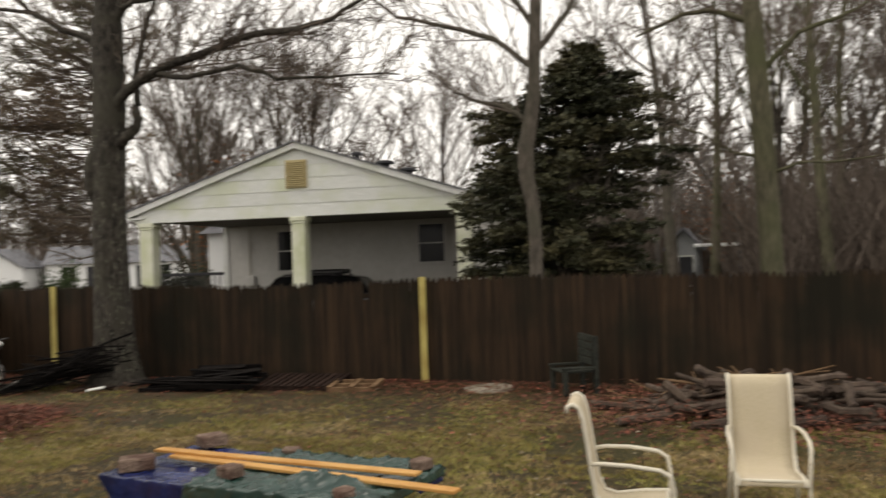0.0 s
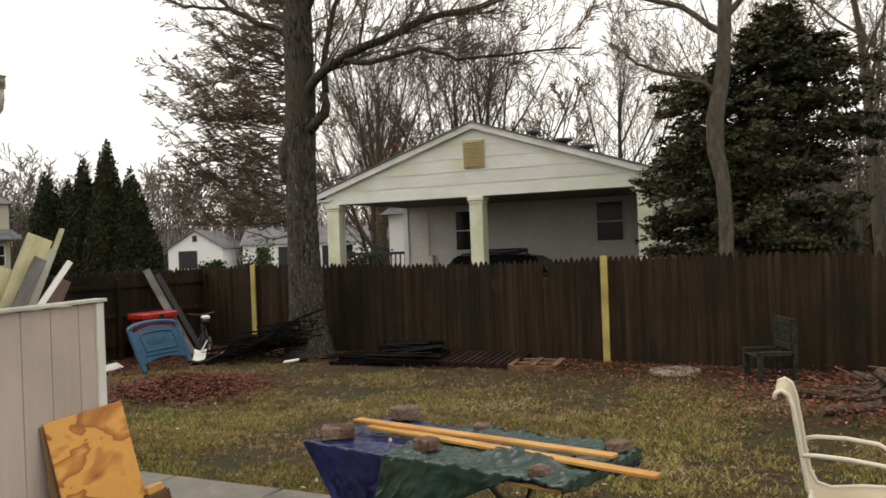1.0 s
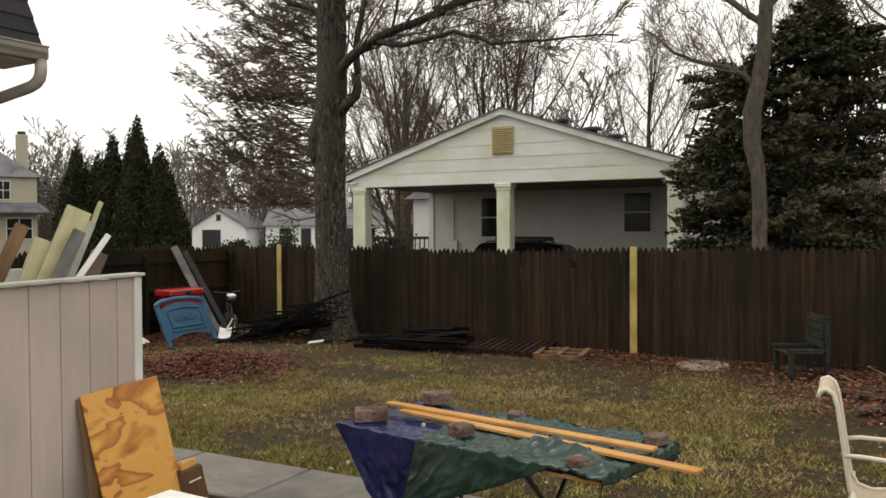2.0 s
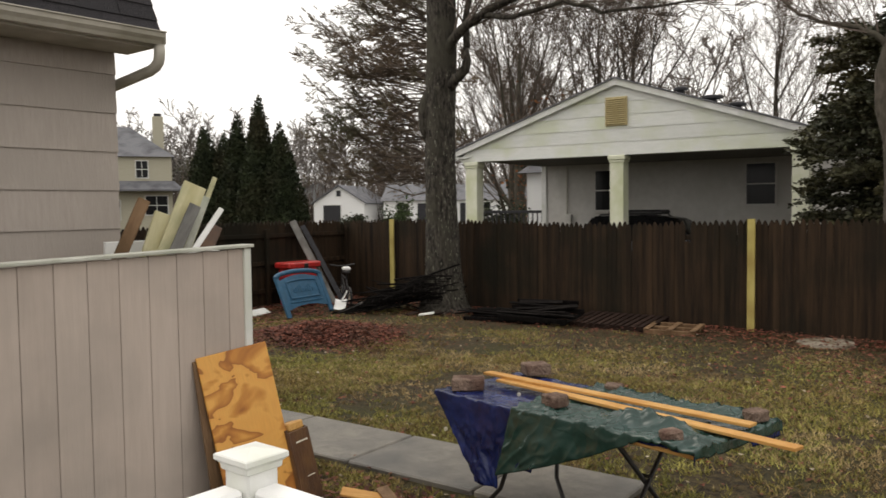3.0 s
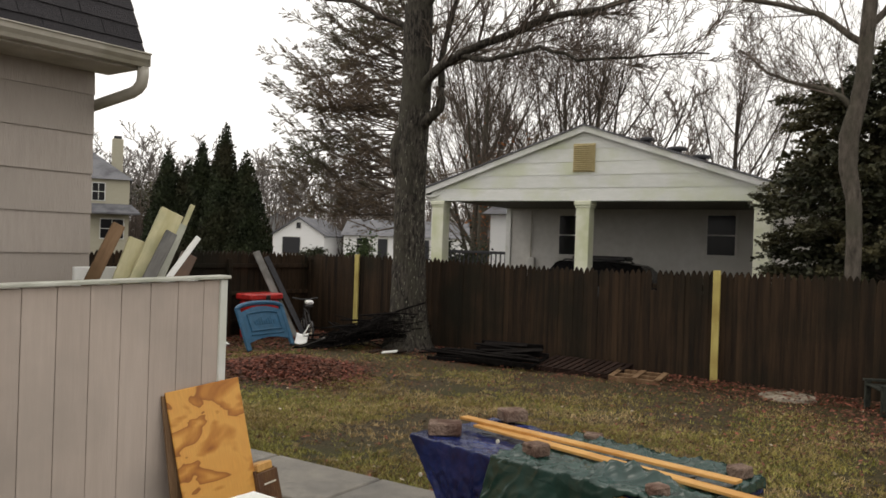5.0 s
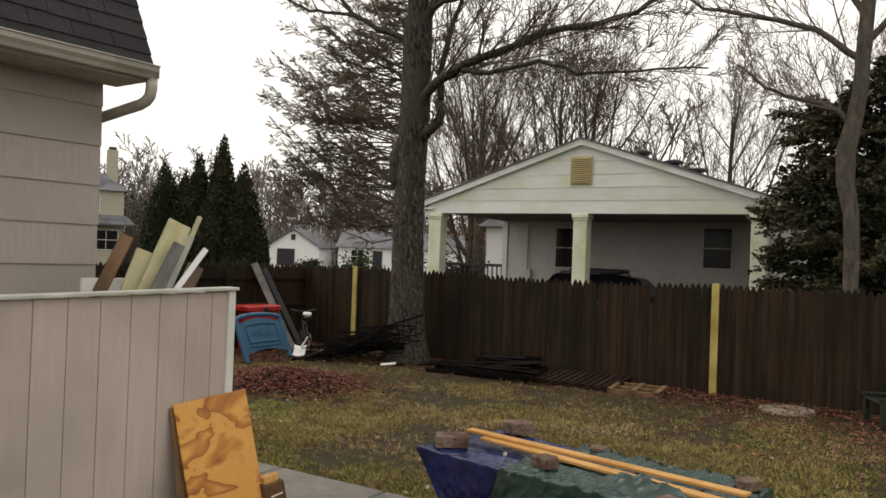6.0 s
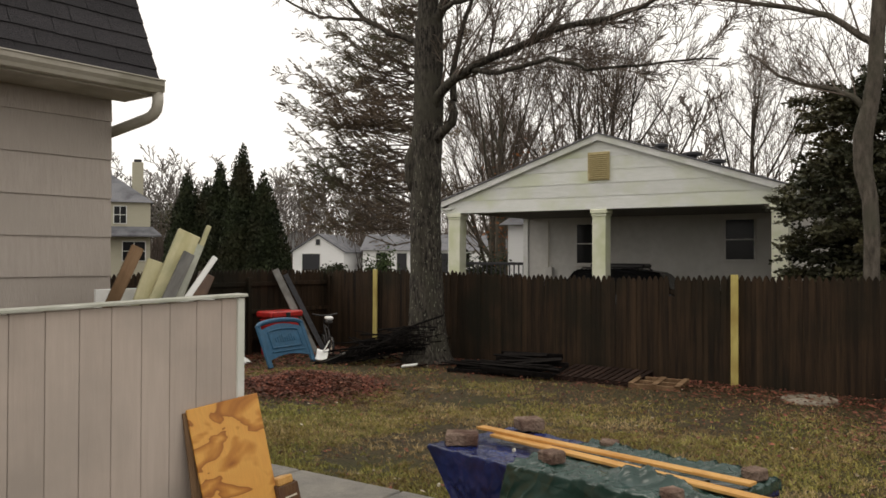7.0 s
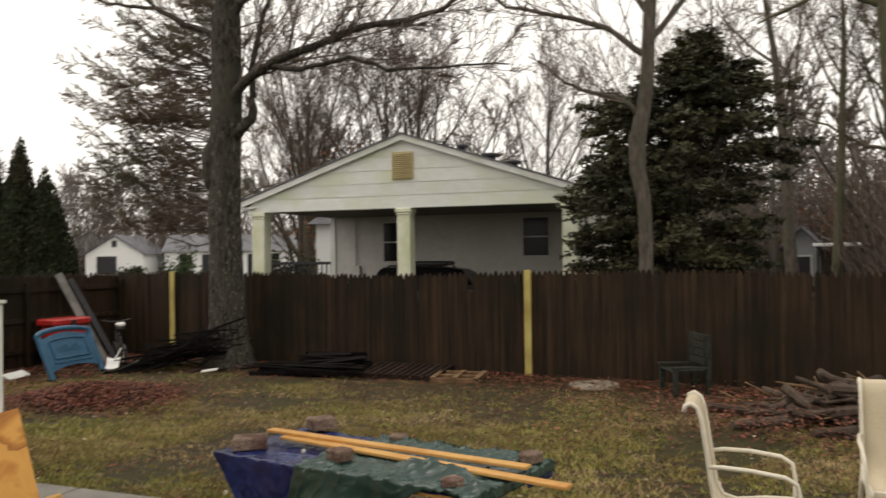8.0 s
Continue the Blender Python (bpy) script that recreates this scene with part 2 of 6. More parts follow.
# ---- timber enclosure beside the house ----
def build_enclosure():
    e = thing("storage_enclosure", "grooved beige plywood enclosure with weathered white cap board", "enclosure")
    y = 2.17
    while y < 3.89:
        y1 = min(y + 0.2, 3.91)
        part("panel_board", B((-4.685, y + 0.002, 0.02), (-4.65, y1 - 0.002, 1.812 + 0.021 * (y - 2.1)), 0.002), T111, e)
        y = y1
    part("backing", B((-4.70, 2.17, 0.02), (-4.687, 3.9, 1.81)), T111, e)
    y = 2.10
    while y > -1.5:
        part("panel_board", B((-4.685, y - 0.196, 0.02), (-4.65, y - 0.004, 1.812), 0.003), T111, e)
        y -= 0.2
    part("backing", B((-4.70, -1.5, 0.02), (-4.687, 2.10, 1.81)), T111, e)
    part("gap_post", B((-4.74, 2.085, 0), (-4.69, 2.185, 1.8)), DARKGAP, e, "dark red stained post in the gap")
    part("gap_strip", B((-4.70, 2.135, 0.02), (-4.66, 2.160, 1.7), 0.003), DARKGAP, e)
    part("trim_corner", B((-4.66, 3.895, 0.02), (-4.632, 3.953, 1.852), 0.004), WHITE, e, "white painted corner board")
    part("trim_corner", B((-4.72, 3.925, 0.02), (-4.662, 3.953, 1.852), 0.004), WHITE, e, "white painted corner board")
    part("cap_board", B((-4.735, -0.94, 0), (-4.61, 0.905, 0.022), 0.004, pose(0, 3.06, 1.838, 1.2, 0, 0)), WEATHERED, e, "weathered grey-white cap board")
    part("cap_board", B((-4.735, -1.5, 1.816), (-4.61, 2.116, 1.838), 0.004), WEATHERED, e, "weathered grey-white cap board")
    part("drip", B((-4.652, 2.125, 1.72), (-4.63, 2.165, 1.848), 0.012), WHITE, e, "lump of cracked white filler")
    y = -4.75
    while y > -5.9:
        part("end_board", B((y - 0.2 + 0.004, 3.92, 0.02), (y - 0.004, 3.945, 1.8), 0.003), T111, e)
        y -= 0.2
    part("end_cap", B((-5.97, 3.905, 1.803), (-4.74, 3.965, 1.825), 0.004), WHITE, e, "white end cap board")


WEATHERED = mat("weathered_white_board", (0.42, 0.42, 0.36), (0.62, 0.62, 0.56), 9, 0.6, 0.12, (4, 0.4, 1), c3=(0.33, 0.35, 0.27), scale2=2.2)
build_enclosure()


# ---- stockade fence ----
def picket_mesh(w, h, tip, t=0.018):
    me = bpy.data.meshes.new("picket")
    x = w / 2
    pro = [(-x, 0.0), (x, 0.0), (x, h - tip), (x * 0.62, h - tip * 0.42), (0.006, h), (-0.006, h), (-x * 0.62, h - tip * 0.42), (-x, h - tip)]
    n = len(pro)
    v = [(a, -t / 2, b) for a, b in pro] + [(a, t / 2, b) for a, b in pro]
    f = [tuple(range(n)), tuple(range(2 * n - 1, n - 1, -1))] + [(i, i + n, (i + 1) % n + n, (i + 1) % n) for i in range(n)]
    me.from_pydata(v, [], f)
    me.materials.append(FENCE)
    return me


def build_fence(name, label, x0, y0, length, rz, rails_front, rails_broken=False):
    fence = thing(name, label, "fence", x0, y0, 0, rz)
    rnd = random.Random(len(name))
    kinds = [picket_mesh(0.104, 1.84 + d, 0.10) for d in (-0.02, 0.0, 0.012)]
    n = int(length / 0.1)
    for i in range(n):
        o = new("picket", picket_mesh(0.104, 1.5, 0.03) if rails_broken and i == 85 else kinds[rnd.choice((0, 1, 1, 2))])
        o.parent = fence
        sag = 0.03 * math.sin(i * 0.07) + rnd.gauss(0, 0.006)
        o.matrix_basis = pose(0.05 + i * 0.1, 0.004 * (i % 2) + rnd.gauss(0, 0.001), sag, rnd.gauss(0, 0.15), rnd.gauss(0, 0.18), rnd.gauss(0, 0.4))
    s = -1 if rails_front else 1
    for z in (0.35, 0.95, 1.55):
        part("rail", B((0, s * 0.05 - 0.02, z - 0.045), (length, s * 0.05 + 0.02, z + 0.045), 0.006), FENCE, fence)
    for k in range(int(length / 2.4) + 1):
        part("post", B((k * 2.4 - 0.045, s * 0.075 - 0.045 + s * 0.045, 0), (k * 2.4 + 0.045, s * 0.075 + 0.045 + s * 0.045, 1.7), 0.008), FENCE, fence)
    return fence


def build_fences():
    back = build_fence("stockade_fence", "dark brown pointed stockade fence along the back", FENCE_X, FENCE_Y, 24.0, 0, False, True)
    build_fence("side_fence", "dark brown stockade fence with rails along the side", FENCE_X, FENCE_Y, 11.5, -90, False)
    for x in (-12.46, -4.44):
        t = thing("fence_brace", "new yellow pine board upright against the fence", "fence post", x, FENCE_Y - 0.05, 0, group="yellow fence posts")
        part("board", B((-0.06, -0.04, 0), (0.06, 0.0, 1.87), 0.004), NEWPOST, t)


# ---- neighbour's house with carport ----
def build_window(parent, x, y, z0, z1, w):
    """A double-hung window facing -y."""
    win = part("window", B((x - w / 2 - 0.06, y - 0.03, z0 - 0.06), (x + w / 2 + 0.06, y + 0.02, z1 + 0.06), 0.01), WALLGREY, parent, "double-hung window")
    zm = (z0 + z1) / 2
    for a, b, d in ((z0, zm - 0.02, 0.036), (zm + 0.02, z1, 0.034)):
        part("pane", B((x - w / 2, y - d, a), (x + w / 2, y - 0.02, b)), BLACKGLASS, win)
    part("sill", B((x - w / 2 - 0.08, y - 0.07, z0 - 0.1), (x + w / 2 + 0.08, y - 0.03, z0 - 0.062), 0.006), WALLGREY, win)


# tan ceiling, its colour darkened to put the carport's inner shade into it
SHADEDCEILING = mat("shade_darkened_tan_ceiling", (0.12, 0.11, 0.09), (0.17, 0.155, 0.13), 6, 0.7, 0.05, (1, 4, 1), scale2=0.8)
# floor colour kept near black so that little light bounces into the carport
DARKENEDSLAB = mat("bounce_cutting_slab", (0.03, 0.03, 0.03), (0.065, 0.063, 0.06), 40, 0.8, 0.2, c3=(0.045, 0.043, 0.04), scale2=0.8)
WALLGREY = mat("white_stucco_wall", (0.565, 0.55, 0.52), (0.635, 0.62, 0.59), 5, 0.7, 0.06, c3=(0.545, 0.53, 0.495), scale2=0.6)


def build_carport():
    h = thing("carport_house", "white gabled house with an open carport on square columns", "house", -9.72, 19.5, 0, 5)
    W, ZB, ZA = 4.42, 3.42, 5.32
    slope = 0.334
    for x in (-W, 0, W):
        c = part("column", B((x - 0.185, -0.02, 0), (x + 0.185, 0.35, ZB - 0.005), 0.012), CREAM, h, "cream painted square column")
        part("capital", B((x - 0.23, -0.06, ZB - 0.125), (x + 0.23, 0.39, ZB - 0.004), 0.02), CREAM, c)
        part("capital_ring", B((x - 0.205, -0.04, ZB - 0.185), (x + 0.205, 0.37, ZB - 0.13), 0.01), CREAM, c)
    part("beam", B((-W - 0.3, 0.02, ZB), (W + 0.3, 0.33, ZB + 0.2)), WHITE, h)
    # gable siding in courses
    z = ZB
    k = 0
    while z < ZA - 0.05:
        z1 = min(z + 0.34, ZA - 0.03)
        xa = (ZA - z) / slope - 0.08
        xb = max(0.02, (ZA - z1) / slope - 0.08)
        xa, xb = min(xa, W + 0.3), min(xb, W + 0.3)
        bm = bmesh.new()
        v = [bm.verts.new(p) for p in ((-xa, -0.019, z), (xa, -0.019, z), (xb, -0.008, z1), (-xb, -0.008, z1), (-xa, 0.05, z), (xa, 0.05, z), (xb, 0.05, z1), (-xb, 0.05, z1))]
        for f in ((0, 1, 2, 3), (7, 6, 5, 4), (0, 4, 5, 1), (1, 5, 6, 2), (2, 6, 7, 3), (3, 7, 4, 0)):
            bm.faces.new([v[i] for i in f])
        part("siding_board", bm, GABLE, h)
        z = z1
        k += 1
    E = W + 0.5
    ze = ZA - E * slope
    for s in (-1, 1):
        bm = bmesh.new()
        prism(bm, [(0, ZA + 0.05), (s * E, ze + 0.05), (s * E, ze - 0.11), (0, ZA - 0.11)], -0.12, -0.06)
        part("rake_board", bm, WHITE, h)
        bm = bmesh.new()
        prism(bm, [(0, ZA + 0.088), (s * (E + 0.03), ze + 0.088), (s * (E + 0.03), ze + 0.053), (0, ZA + 0.053)], -0.16, 13)
        part("roof", bm, ROOFGREY, h, "grey shingle roof slope")
        part("eave_fascia", B((s * E - 0.02, -0.05, ze - 0.12), (s * E + 0.02, 13, ze + 0.04)), WHITE, h)
        part("eave_soffit", B((min(s * E, s * W), -0.05, ze - 0.125), (max(s * E, s * W), 13, ze - 0.1)), WHITE, h)
    part("eave_return", B((-E, -0.1, ze - 0.15), (-E + 0.42, 0.2, ze - 0.12)), WHITE, h)
    v = part("gable_vent", B((-0.3, -0.055, 4.165), (0.3, -0.02, 4.905), 0.008), VENT, h, "tan louvred gable vent")
    for i in range(13):
        part("slat", B((-0.255, -0.02, -0.012), (0.255, 0.012, 0.012), 0, pose(0, -0.07, 4.225 + i * 0.0515, 35)), VENT, v)
    part("carport_ceiling", B((-W - 0.3, 0.34, ZB + 0.06), (W + 0.3, 5.1, ZB + 0.1)), SHADEDCEILING, h)
    part("back_wall", B((-4.73, 5.1, 0), (W + 0.35, 13, ZB + 0.12)), WALLGREY, h)
    part("end_gable", B((-W, 12.9, ZB + 0.1), (W, 13.0, ZB + 0.3)), WALLGREY, h)
    # wall added to close the right side and darken that end of the carport
    part("side_wall", B((W + 0.05, 0.4, 0), (W + 0.2, 5.09, ZB + 0.05)), WALLGREY, h)
    build_window(h, -2.38, 5.09, 1.98, 3.25, 0.8)
    build_window(h, 2.41, 5.09, 2.12, 3.3, 0.8)
    part("corner_board", B((-4.76, 5.05, 0), (-4.58, 5.14, ZB + 0.05), 0.006), WHITE, h)
    part("conduit", tube(bmesh.new(), [(-3.8, 5.05, 3.4), (-3.8, 5.05, 1.84)], 0.022, 6), GUTTER, h)
    part("meter_box", B((-3.94, 4.98, 1.5), (-3.64, 5.09, 1.84), 0.02), WALLGREY, h)
    part("downpipe", tube(bmesh.new(), [(-E + 0.05, 0.0, ze - 0.1), (-E + 0.25, 0.02, ze - 0.3), (-W - 0.24, 0.1, ze - 0.42), (-W - 0.24, 0.1, 0)], 0.035, 6), WHITE, h)
    # floor, roof vents
    part("carport_slab", B((-W - 0.3, -0.3, -0.05), (W + 0.3, 5.1, 0.05)), DARKENEDSLAB, h, "carport floor darkened to cut bounced light")
    for x, y, r, zz in ((0.7, 3.0, 0.2, 0.0), (1.4, 3.6, 0.3, -0.02), (2.0, 4.0, 0.26, -0.03)):
        zr = ZA + 0.1 - x * slope
        part("roof_vent", tube(bmesh.new(), [(x, y, zr - 0.05), (x, y, zr + 0.14), (x, y, zr + 0.16), (x, y, zr + 0.22), (x, y, zr + 0.26)], [r * 0.5, r * 0.5, r, r, r * 0.6], 10), TRIMDARK, h, "dark roof vent")
    return h


build_carport()


# ---- things near the house ----
def plywood(name):
    m = bpy.data.materials.new(name)
    m.use_nodes = True
    n, l = m.node_tree.nodes, m.node_tree.links
    b = n["Principled BSDF"]
    tc = n.new("ShaderNodeTexCoord")
    mp = n.new("ShaderNodeMapping")
    mp.inputs["Scale"].default_value = (1.0, 1, 1.9)
    ns = n.new("ShaderNodeTexNoise")
    ns.inputs["Scale"].default_value, ns.inputs["Detail"].default_value, ns.inputs["Distortion"].default_value = 2.4, 2.6, 0.55
    wv = n.new("ShaderNodeMath")
    wv.operation = 'MULTIPLY'
    wv.inputs[1].default_value = 4.4
    fr = n.new("ShaderNodeMath")
    fr.operation = 'FRACT'
    cr = n.new("ShaderNodeValToRGB")
    ramp = cr.color_ramp.elements
    ramp[0].position, ramp[0].color = 0.0, (0.78, 0.37, 0.075, 1)
    ramp[1].position, ramp[1].color = 1.0, (0.78, 0.37, 0.075, 1)
    for place, shade in ((0.45, (0.8, 0.4, 0.085, 1)), (0.62, (0.62, 0.26, 0.042, 1)), (0.86, (0.46, 0.165, 0.022, 1)), (0.955, (0.34, 0.11, 0.014, 1))):
        ramp.new(place).color = shade
    gr = n.new("ShaderNodeTexNoise")
    gr.inputs["Scale"].default_value = 9
    mg = n.new("ShaderNodeMapping")
    mg.inputs["Scale"].default_value = (14, 1, 1)
    mx = n.new("ShaderNodeMixRGB")
    mx.blend_type = 'MULTIPLY'
    mx.inputs[0].default_value = 0.25
    l.new(tc.outputs["Object"], mp.inputs["Vector"])
    l.new(tc.outputs["Object"], mg.inputs["Vector"])
    l.new(mp.outputs[0], ns.inputs["Vector"])
    l.new(mg.outputs[0], gr.inputs["Vector"])
    l.new(ns.outputs["Fac"], wv.inputs[0])
    l.new(wv.outputs[0], fr.inputs[0])
    l.new(fr.outputs[0], cr.inputs[0])
    l.new(cr.outputs[0], mx.inputs[1])
    l.new(gr.outputs["Fac"], mx.inputs[2])
    l.new(mx.outputs[0], b.inputs["Base Color"])
    b.inputs["Roughness"].default_value = 0.5
    return m


PLY = plywood("wet_plywood")
PINE_WOOD = mat("fresh_pine_board", (0.52, 0.27, 0.08), (0.64, 0.37, 0.13), 8, 0.5, 0.06, (0.3, 6, 6), c3=(0.46, 0.22, 0.06), scale2=3)
BRICK = mat("brown_paver", (0.125, 0.085, 0.066), (0.31, 0.22, 0.17), 25, 0.85, 0.4, c3=(0.11, 0.062, 0.048), scale2=6, vary=0.12)
BLUE = mat("blue_tarp", (0.005, 0.01, 0.05), (0.013, 0.026, 0.12), 5, 0.24, 0.08, c3=(0.008, 0.012, 0.04), scale2=3, fine=35, spec=0.35)
GREEN = mat("green_tarp", (0.011, 0.03, 0.023), (0.026, 0.064, 0.052), 6, 0.22, 0.12, c3=(0.02, 0.05, 0.045), scale2=3, fine=30)


def crease(m, scale, strength):
    """Sharp fold lines of a crumpled sheet, as relief."""
    n, l = m.node_tree.nodes, m.node_tree.links
    b = n["Principled BSDF"]
    tc = n.new("ShaderNodeTexCoord")
    ns = n.new("ShaderNodeTexNoise")
    ns.inputs["Scale"].default_value = 3
    mix = n.new("ShaderNodeMixRGB")
    mix.inputs[0].default_value = 0.25
    v = n.new("ShaderNodeTexVoronoi")
    v.feature = 'DISTANCE_TO_EDGE'
    v.inputs["Scale"].default_value = scale
    v2 = n.new("ShaderNodeTexVoronoi")
    v2.inputs["Scale"].default_value = scale * 0.6
    sm = n.new("ShaderNodeMath")
    bp = n.new("ShaderNodeBump")
    bp.inputs["Strength"].default_value, bp.inputs["Distance"].default_value = strength, 0.03
    l.new(tc.outputs["Object"], ns.inputs["Vector"])
    l.new(tc.outputs["Object"], mix.inputs[1])
    l.new(ns.outputs["Color"], mix.inputs[2])
    l.new(mix.outputs[0], v.inputs["Vector"])
    l.new(mix.outputs[0], v2.inputs["Vector"])
    l.new(v.outputs["Distance"], sm.inputs[0])
    l.new(v2.outputs["Distance"], sm.inputs[1])
    l.new(sm.outputs[0], bp.inputs["Height"])
    l.new(bp.outputs[0], b.inputs["Normal"])


crease(BLUE, 8, 0.45)
crease(GREEN, 6, 0.6)
BLACKMETAL = mat("black_metal", (0.012, 0.012, 0.013), (0.03, 0.028, 0.027), 15, 0.4, 0.05)
SLING = mat("beige_sling_fabric", (0.5, 0.43, 0.30), (0.57, 0.49, 0.355), 60, 0.75, 0.1, c3=(0.55, 0.47, 0.35), scale2=3, fine=250)
CHAIRMETAL = mat("beige_painted_metal", (0.62, 0.57, 0.46), (0.7, 0.65, 0.54), 12, 0.4, 0.03)
BROWNBOARD = mat("dark_brown_board", (0.055, 0.026, 0.014), (0.115, 0.055, 0.028), 10, 0.4, 0.1, (1, 1, 0.2), c3=(0.16, 0.08, 0.03), scale2=4)
GREYWOOD = mat("weathered_grey_wood", (0.13, 0.13, 0.125), (0.24, 0.235, 0.22), 12, 0.75, 0.2, (1, 1, 0.12), c3=(0.1, 0.09, 0.08), scale2=3)
YELLOWWOOD = mat("pale_treated_wood", (0.44, 0.40, 0.22), (0.6, 0.56, 0.36), 8, 0.6, 0.1, (1, 1, 0.2), c3=(0.32, 0.33, 0.2), scale2=3)
OLDWOOD = mat("brown_board", (0.13, 0.075, 0.04), (0.24, 0.15, 0.085), 10, 0.7, 0.2, (1, 1, 0.12), c3=(0.1, 0.06, 0.03), scale2=3)


def build_deck():
    deck = thing("deck", "grey timber deck raised above the lawn", "deck")
    for i in range(28):
        part("deck_board", B((-2.0, 1.86 - 0.145 * i - 0.139, 0.465), (3.2, 1.86 - 0.145 * i, 0.5), 0.004), GREYWOOD, deck)
    part("rim", B((-1.99, -2.2, 0.25), (3.19, 1.84, 0.463)), GREYWOOD, deck)
    for x, y in ((-1.9, 1.75), (3.1, 1.75), (-1.9, -2.0), (3.1, -2.0)):
        part("footing", B((x - 0.07, y - 0.07, 0), (x + 0.07, y + 0.07, 0.25)), GREYWOOD, deck)
    rail = thing("deck_railing", "white vinyl railing with pyramid-capped corner post", "railing")
    cx, cy = -1.935, 1.865
    for x, y in ((cx, cy), (cx + 2.4, cy), (cx + 4.8, cy), (cx, cy - 2.2)):
        p = part("post", B((x - 0.056, y - 0.056, 0.501), (x + 0.056, y + 0.056, 1.368), 0.006), VINYL, rail)
        bm = bmesh.new()
        rings = [(0.058, 1.352), (0.063, 1.356), (0.065, 1.372), (0.078, 1.384), (0.078, 1.398), (0.074, 1.402), (0.0, 1.416)]
        prev = None
        for r, z in rings:
            ring = [bm.verts.new((x + sx * r, y + sy * r, z)) for sx, sy in ((-1, -1), (1, -1), (1, 1), (-1, 1))] if r else [bm.verts.new((x, y, z))]
            if prev:
                for k in range(4):
                    bm.faces.new((prev[k], prev[(k + 1) % 4], ring[(k + 1) % 4], ring[k]) if r else (prev[k], prev[(k + 1) % 4], ring[0]))
            prev = ring
        part("post_cap", bm, VINYL, p, "white moulded post cap")
    part("top_rail", B((cx + 0.06, cy - 0.045, 1.27), (cx + 4.75, cy + 0.045, 1.312), 0.012), VINYL, rail)
    part("top_rail", B((cx - 0.045, cy - 2.15, 1.27), (cx + 0.045, cy - 0.06, 1.312), 0.012), VINYL, rail)
    part("bottom_rail", B((cx + 0.06, cy - 0.025, 0.57), (cx + 4.75, cy + 0.025, 0.62), 0.008), VINYL, rail)
    part("bottom_rail", B((cx - 0.025, cy - 2.15, 0.57), (cx + 0.025, cy - 0.06, 0.62), 0.008), VINYL, rail)
    for i in range(38):
        x = cx + 0.17 + i * 0.12
        if abs((x - cx) % 2.4 - 0) > 0.08:
            part("baluster", B((x - 0.018, cy - 0.018, 0.62), (x + 0.018, cy + 0.018, 1.27), 0.003), VINYL, rail)
    for i in range(16):
        y = cy - 0.17 - i * 0.12
        part("baluster", B((cx - 0.018, y - 0.018, 0.62), (cx + 0.018, y + 0.018, 1.27), 0.003), VINYL, rail)


build_deck()


def leaning_board(name, label, category, p0, p1, width, thick, material, face):
    """A board from p0 up to p1; face is the way its broad side looks."""
    p0, p1, face = Vector(p0), Vector(p1), Vector(face)
    d = (p1 - p0).normalized()
    side = d.cross(face).normalized()
    out = side.cross(d).normalized()
    m = Matrix((side, out, d)).transposed().to_4x4()
    m.translation = p0
    ob = part(name, B((-width / 2, -thick / 2, 0), (width / 2, thick / 2, (p1 - p0).length), min(0.004, thick / 4)), material, None)
    ob.matrix_world = m
    return tagged(ob, label, category)


leaning_board("plywood_sheet", "orange-brown plywood sheet with dark grain leaning on the enclosure", "plywood", (-4.34, 3.83, 0.03), (-4.612, 3.752, 1.16), 0.55, 0.016, PLY, (1, -0.1, 0.3))
leaning_board("plywood_offcut", "brown plywood offcut behind the front sheet", "plywood", (-4.42, 3.72, 0.03), (-4.632, 3.71, 1.12), 0.5, 0.014, OLDWOOD, (1, -0.05, 0.25))


def build_drawer():
    d = thing("broken_drawer", "dark brown wooden drawer box leaning by the plywood", "drawer", -4.3, 4.2, 0.02)
    m = pose(0, 0, 0, 0, -15, 12)
    part("side_panel", B((-0.12, -0.12, 0), (0.0, -0.103, 0.56), 0.003, m), BROWNBOARD, d)
    part("side_panel", B((-0.12, 0.085, 0), (0.0, 0.102, 0.55), 0.003, m), BROWNBOARD, d)
    part("front_panel", B((0.001, -0.12, 0), (0.018, 0.102, 0.54), 0.004, m), BROWNBOARD, d)
    part("back_panel", B((-0.12, -0.1, 0), (-0.108, 0.083, 0.6), 0.003, m), OLDWOOD, d)
    part("pale_strip", B((0.019, -0.07, 0.45), (0.024, 0.06, 0.462), 0.002, m), CHAIRMETAL, d, "scuffed pale strip")
    part("scuff", B((0.019, -0.03, 0.2), (0.023, 0.06, 0.207), 0.002, m), CHAIRMETAL, d, "scuffed pale mark")
    part("torn_edge", B((-0.1, -0.09, 0.54), (0.012, 0.07, 0.6), 0.01, m), PINE_WOOD, d, "raw torn wood edge")
    for k, (x, y, w, b, a, z) in enumerate(((-4.02, 4.42, 0.34, 0.13, 38, 0.07), (-3.74, 4.42, 0.6, 0.09, -28, 0.05), (-4.1, 4.25, 0.3, 0.12, 70, 0.02))):
        bm = B((-w / 2, -b / 2, 0), (w / 2, b / 2, 0.018), 0.004)
        for v in bm.verts:
            v.co.y += 0.035 * math.sin(v.co.x * 23 + k)
        o = part("wood_scrap", bm, (PINE_WOOD, OLDWOOD, BROWNBOARD)[k], None)
        o.matrix_world = pose(x, y, z, 5 + 4 * k, 7, a)
        tagged(o, "torn scrap of wood lying on the soil", "wood scrap", "wood scraps by the path")


build_drawer()

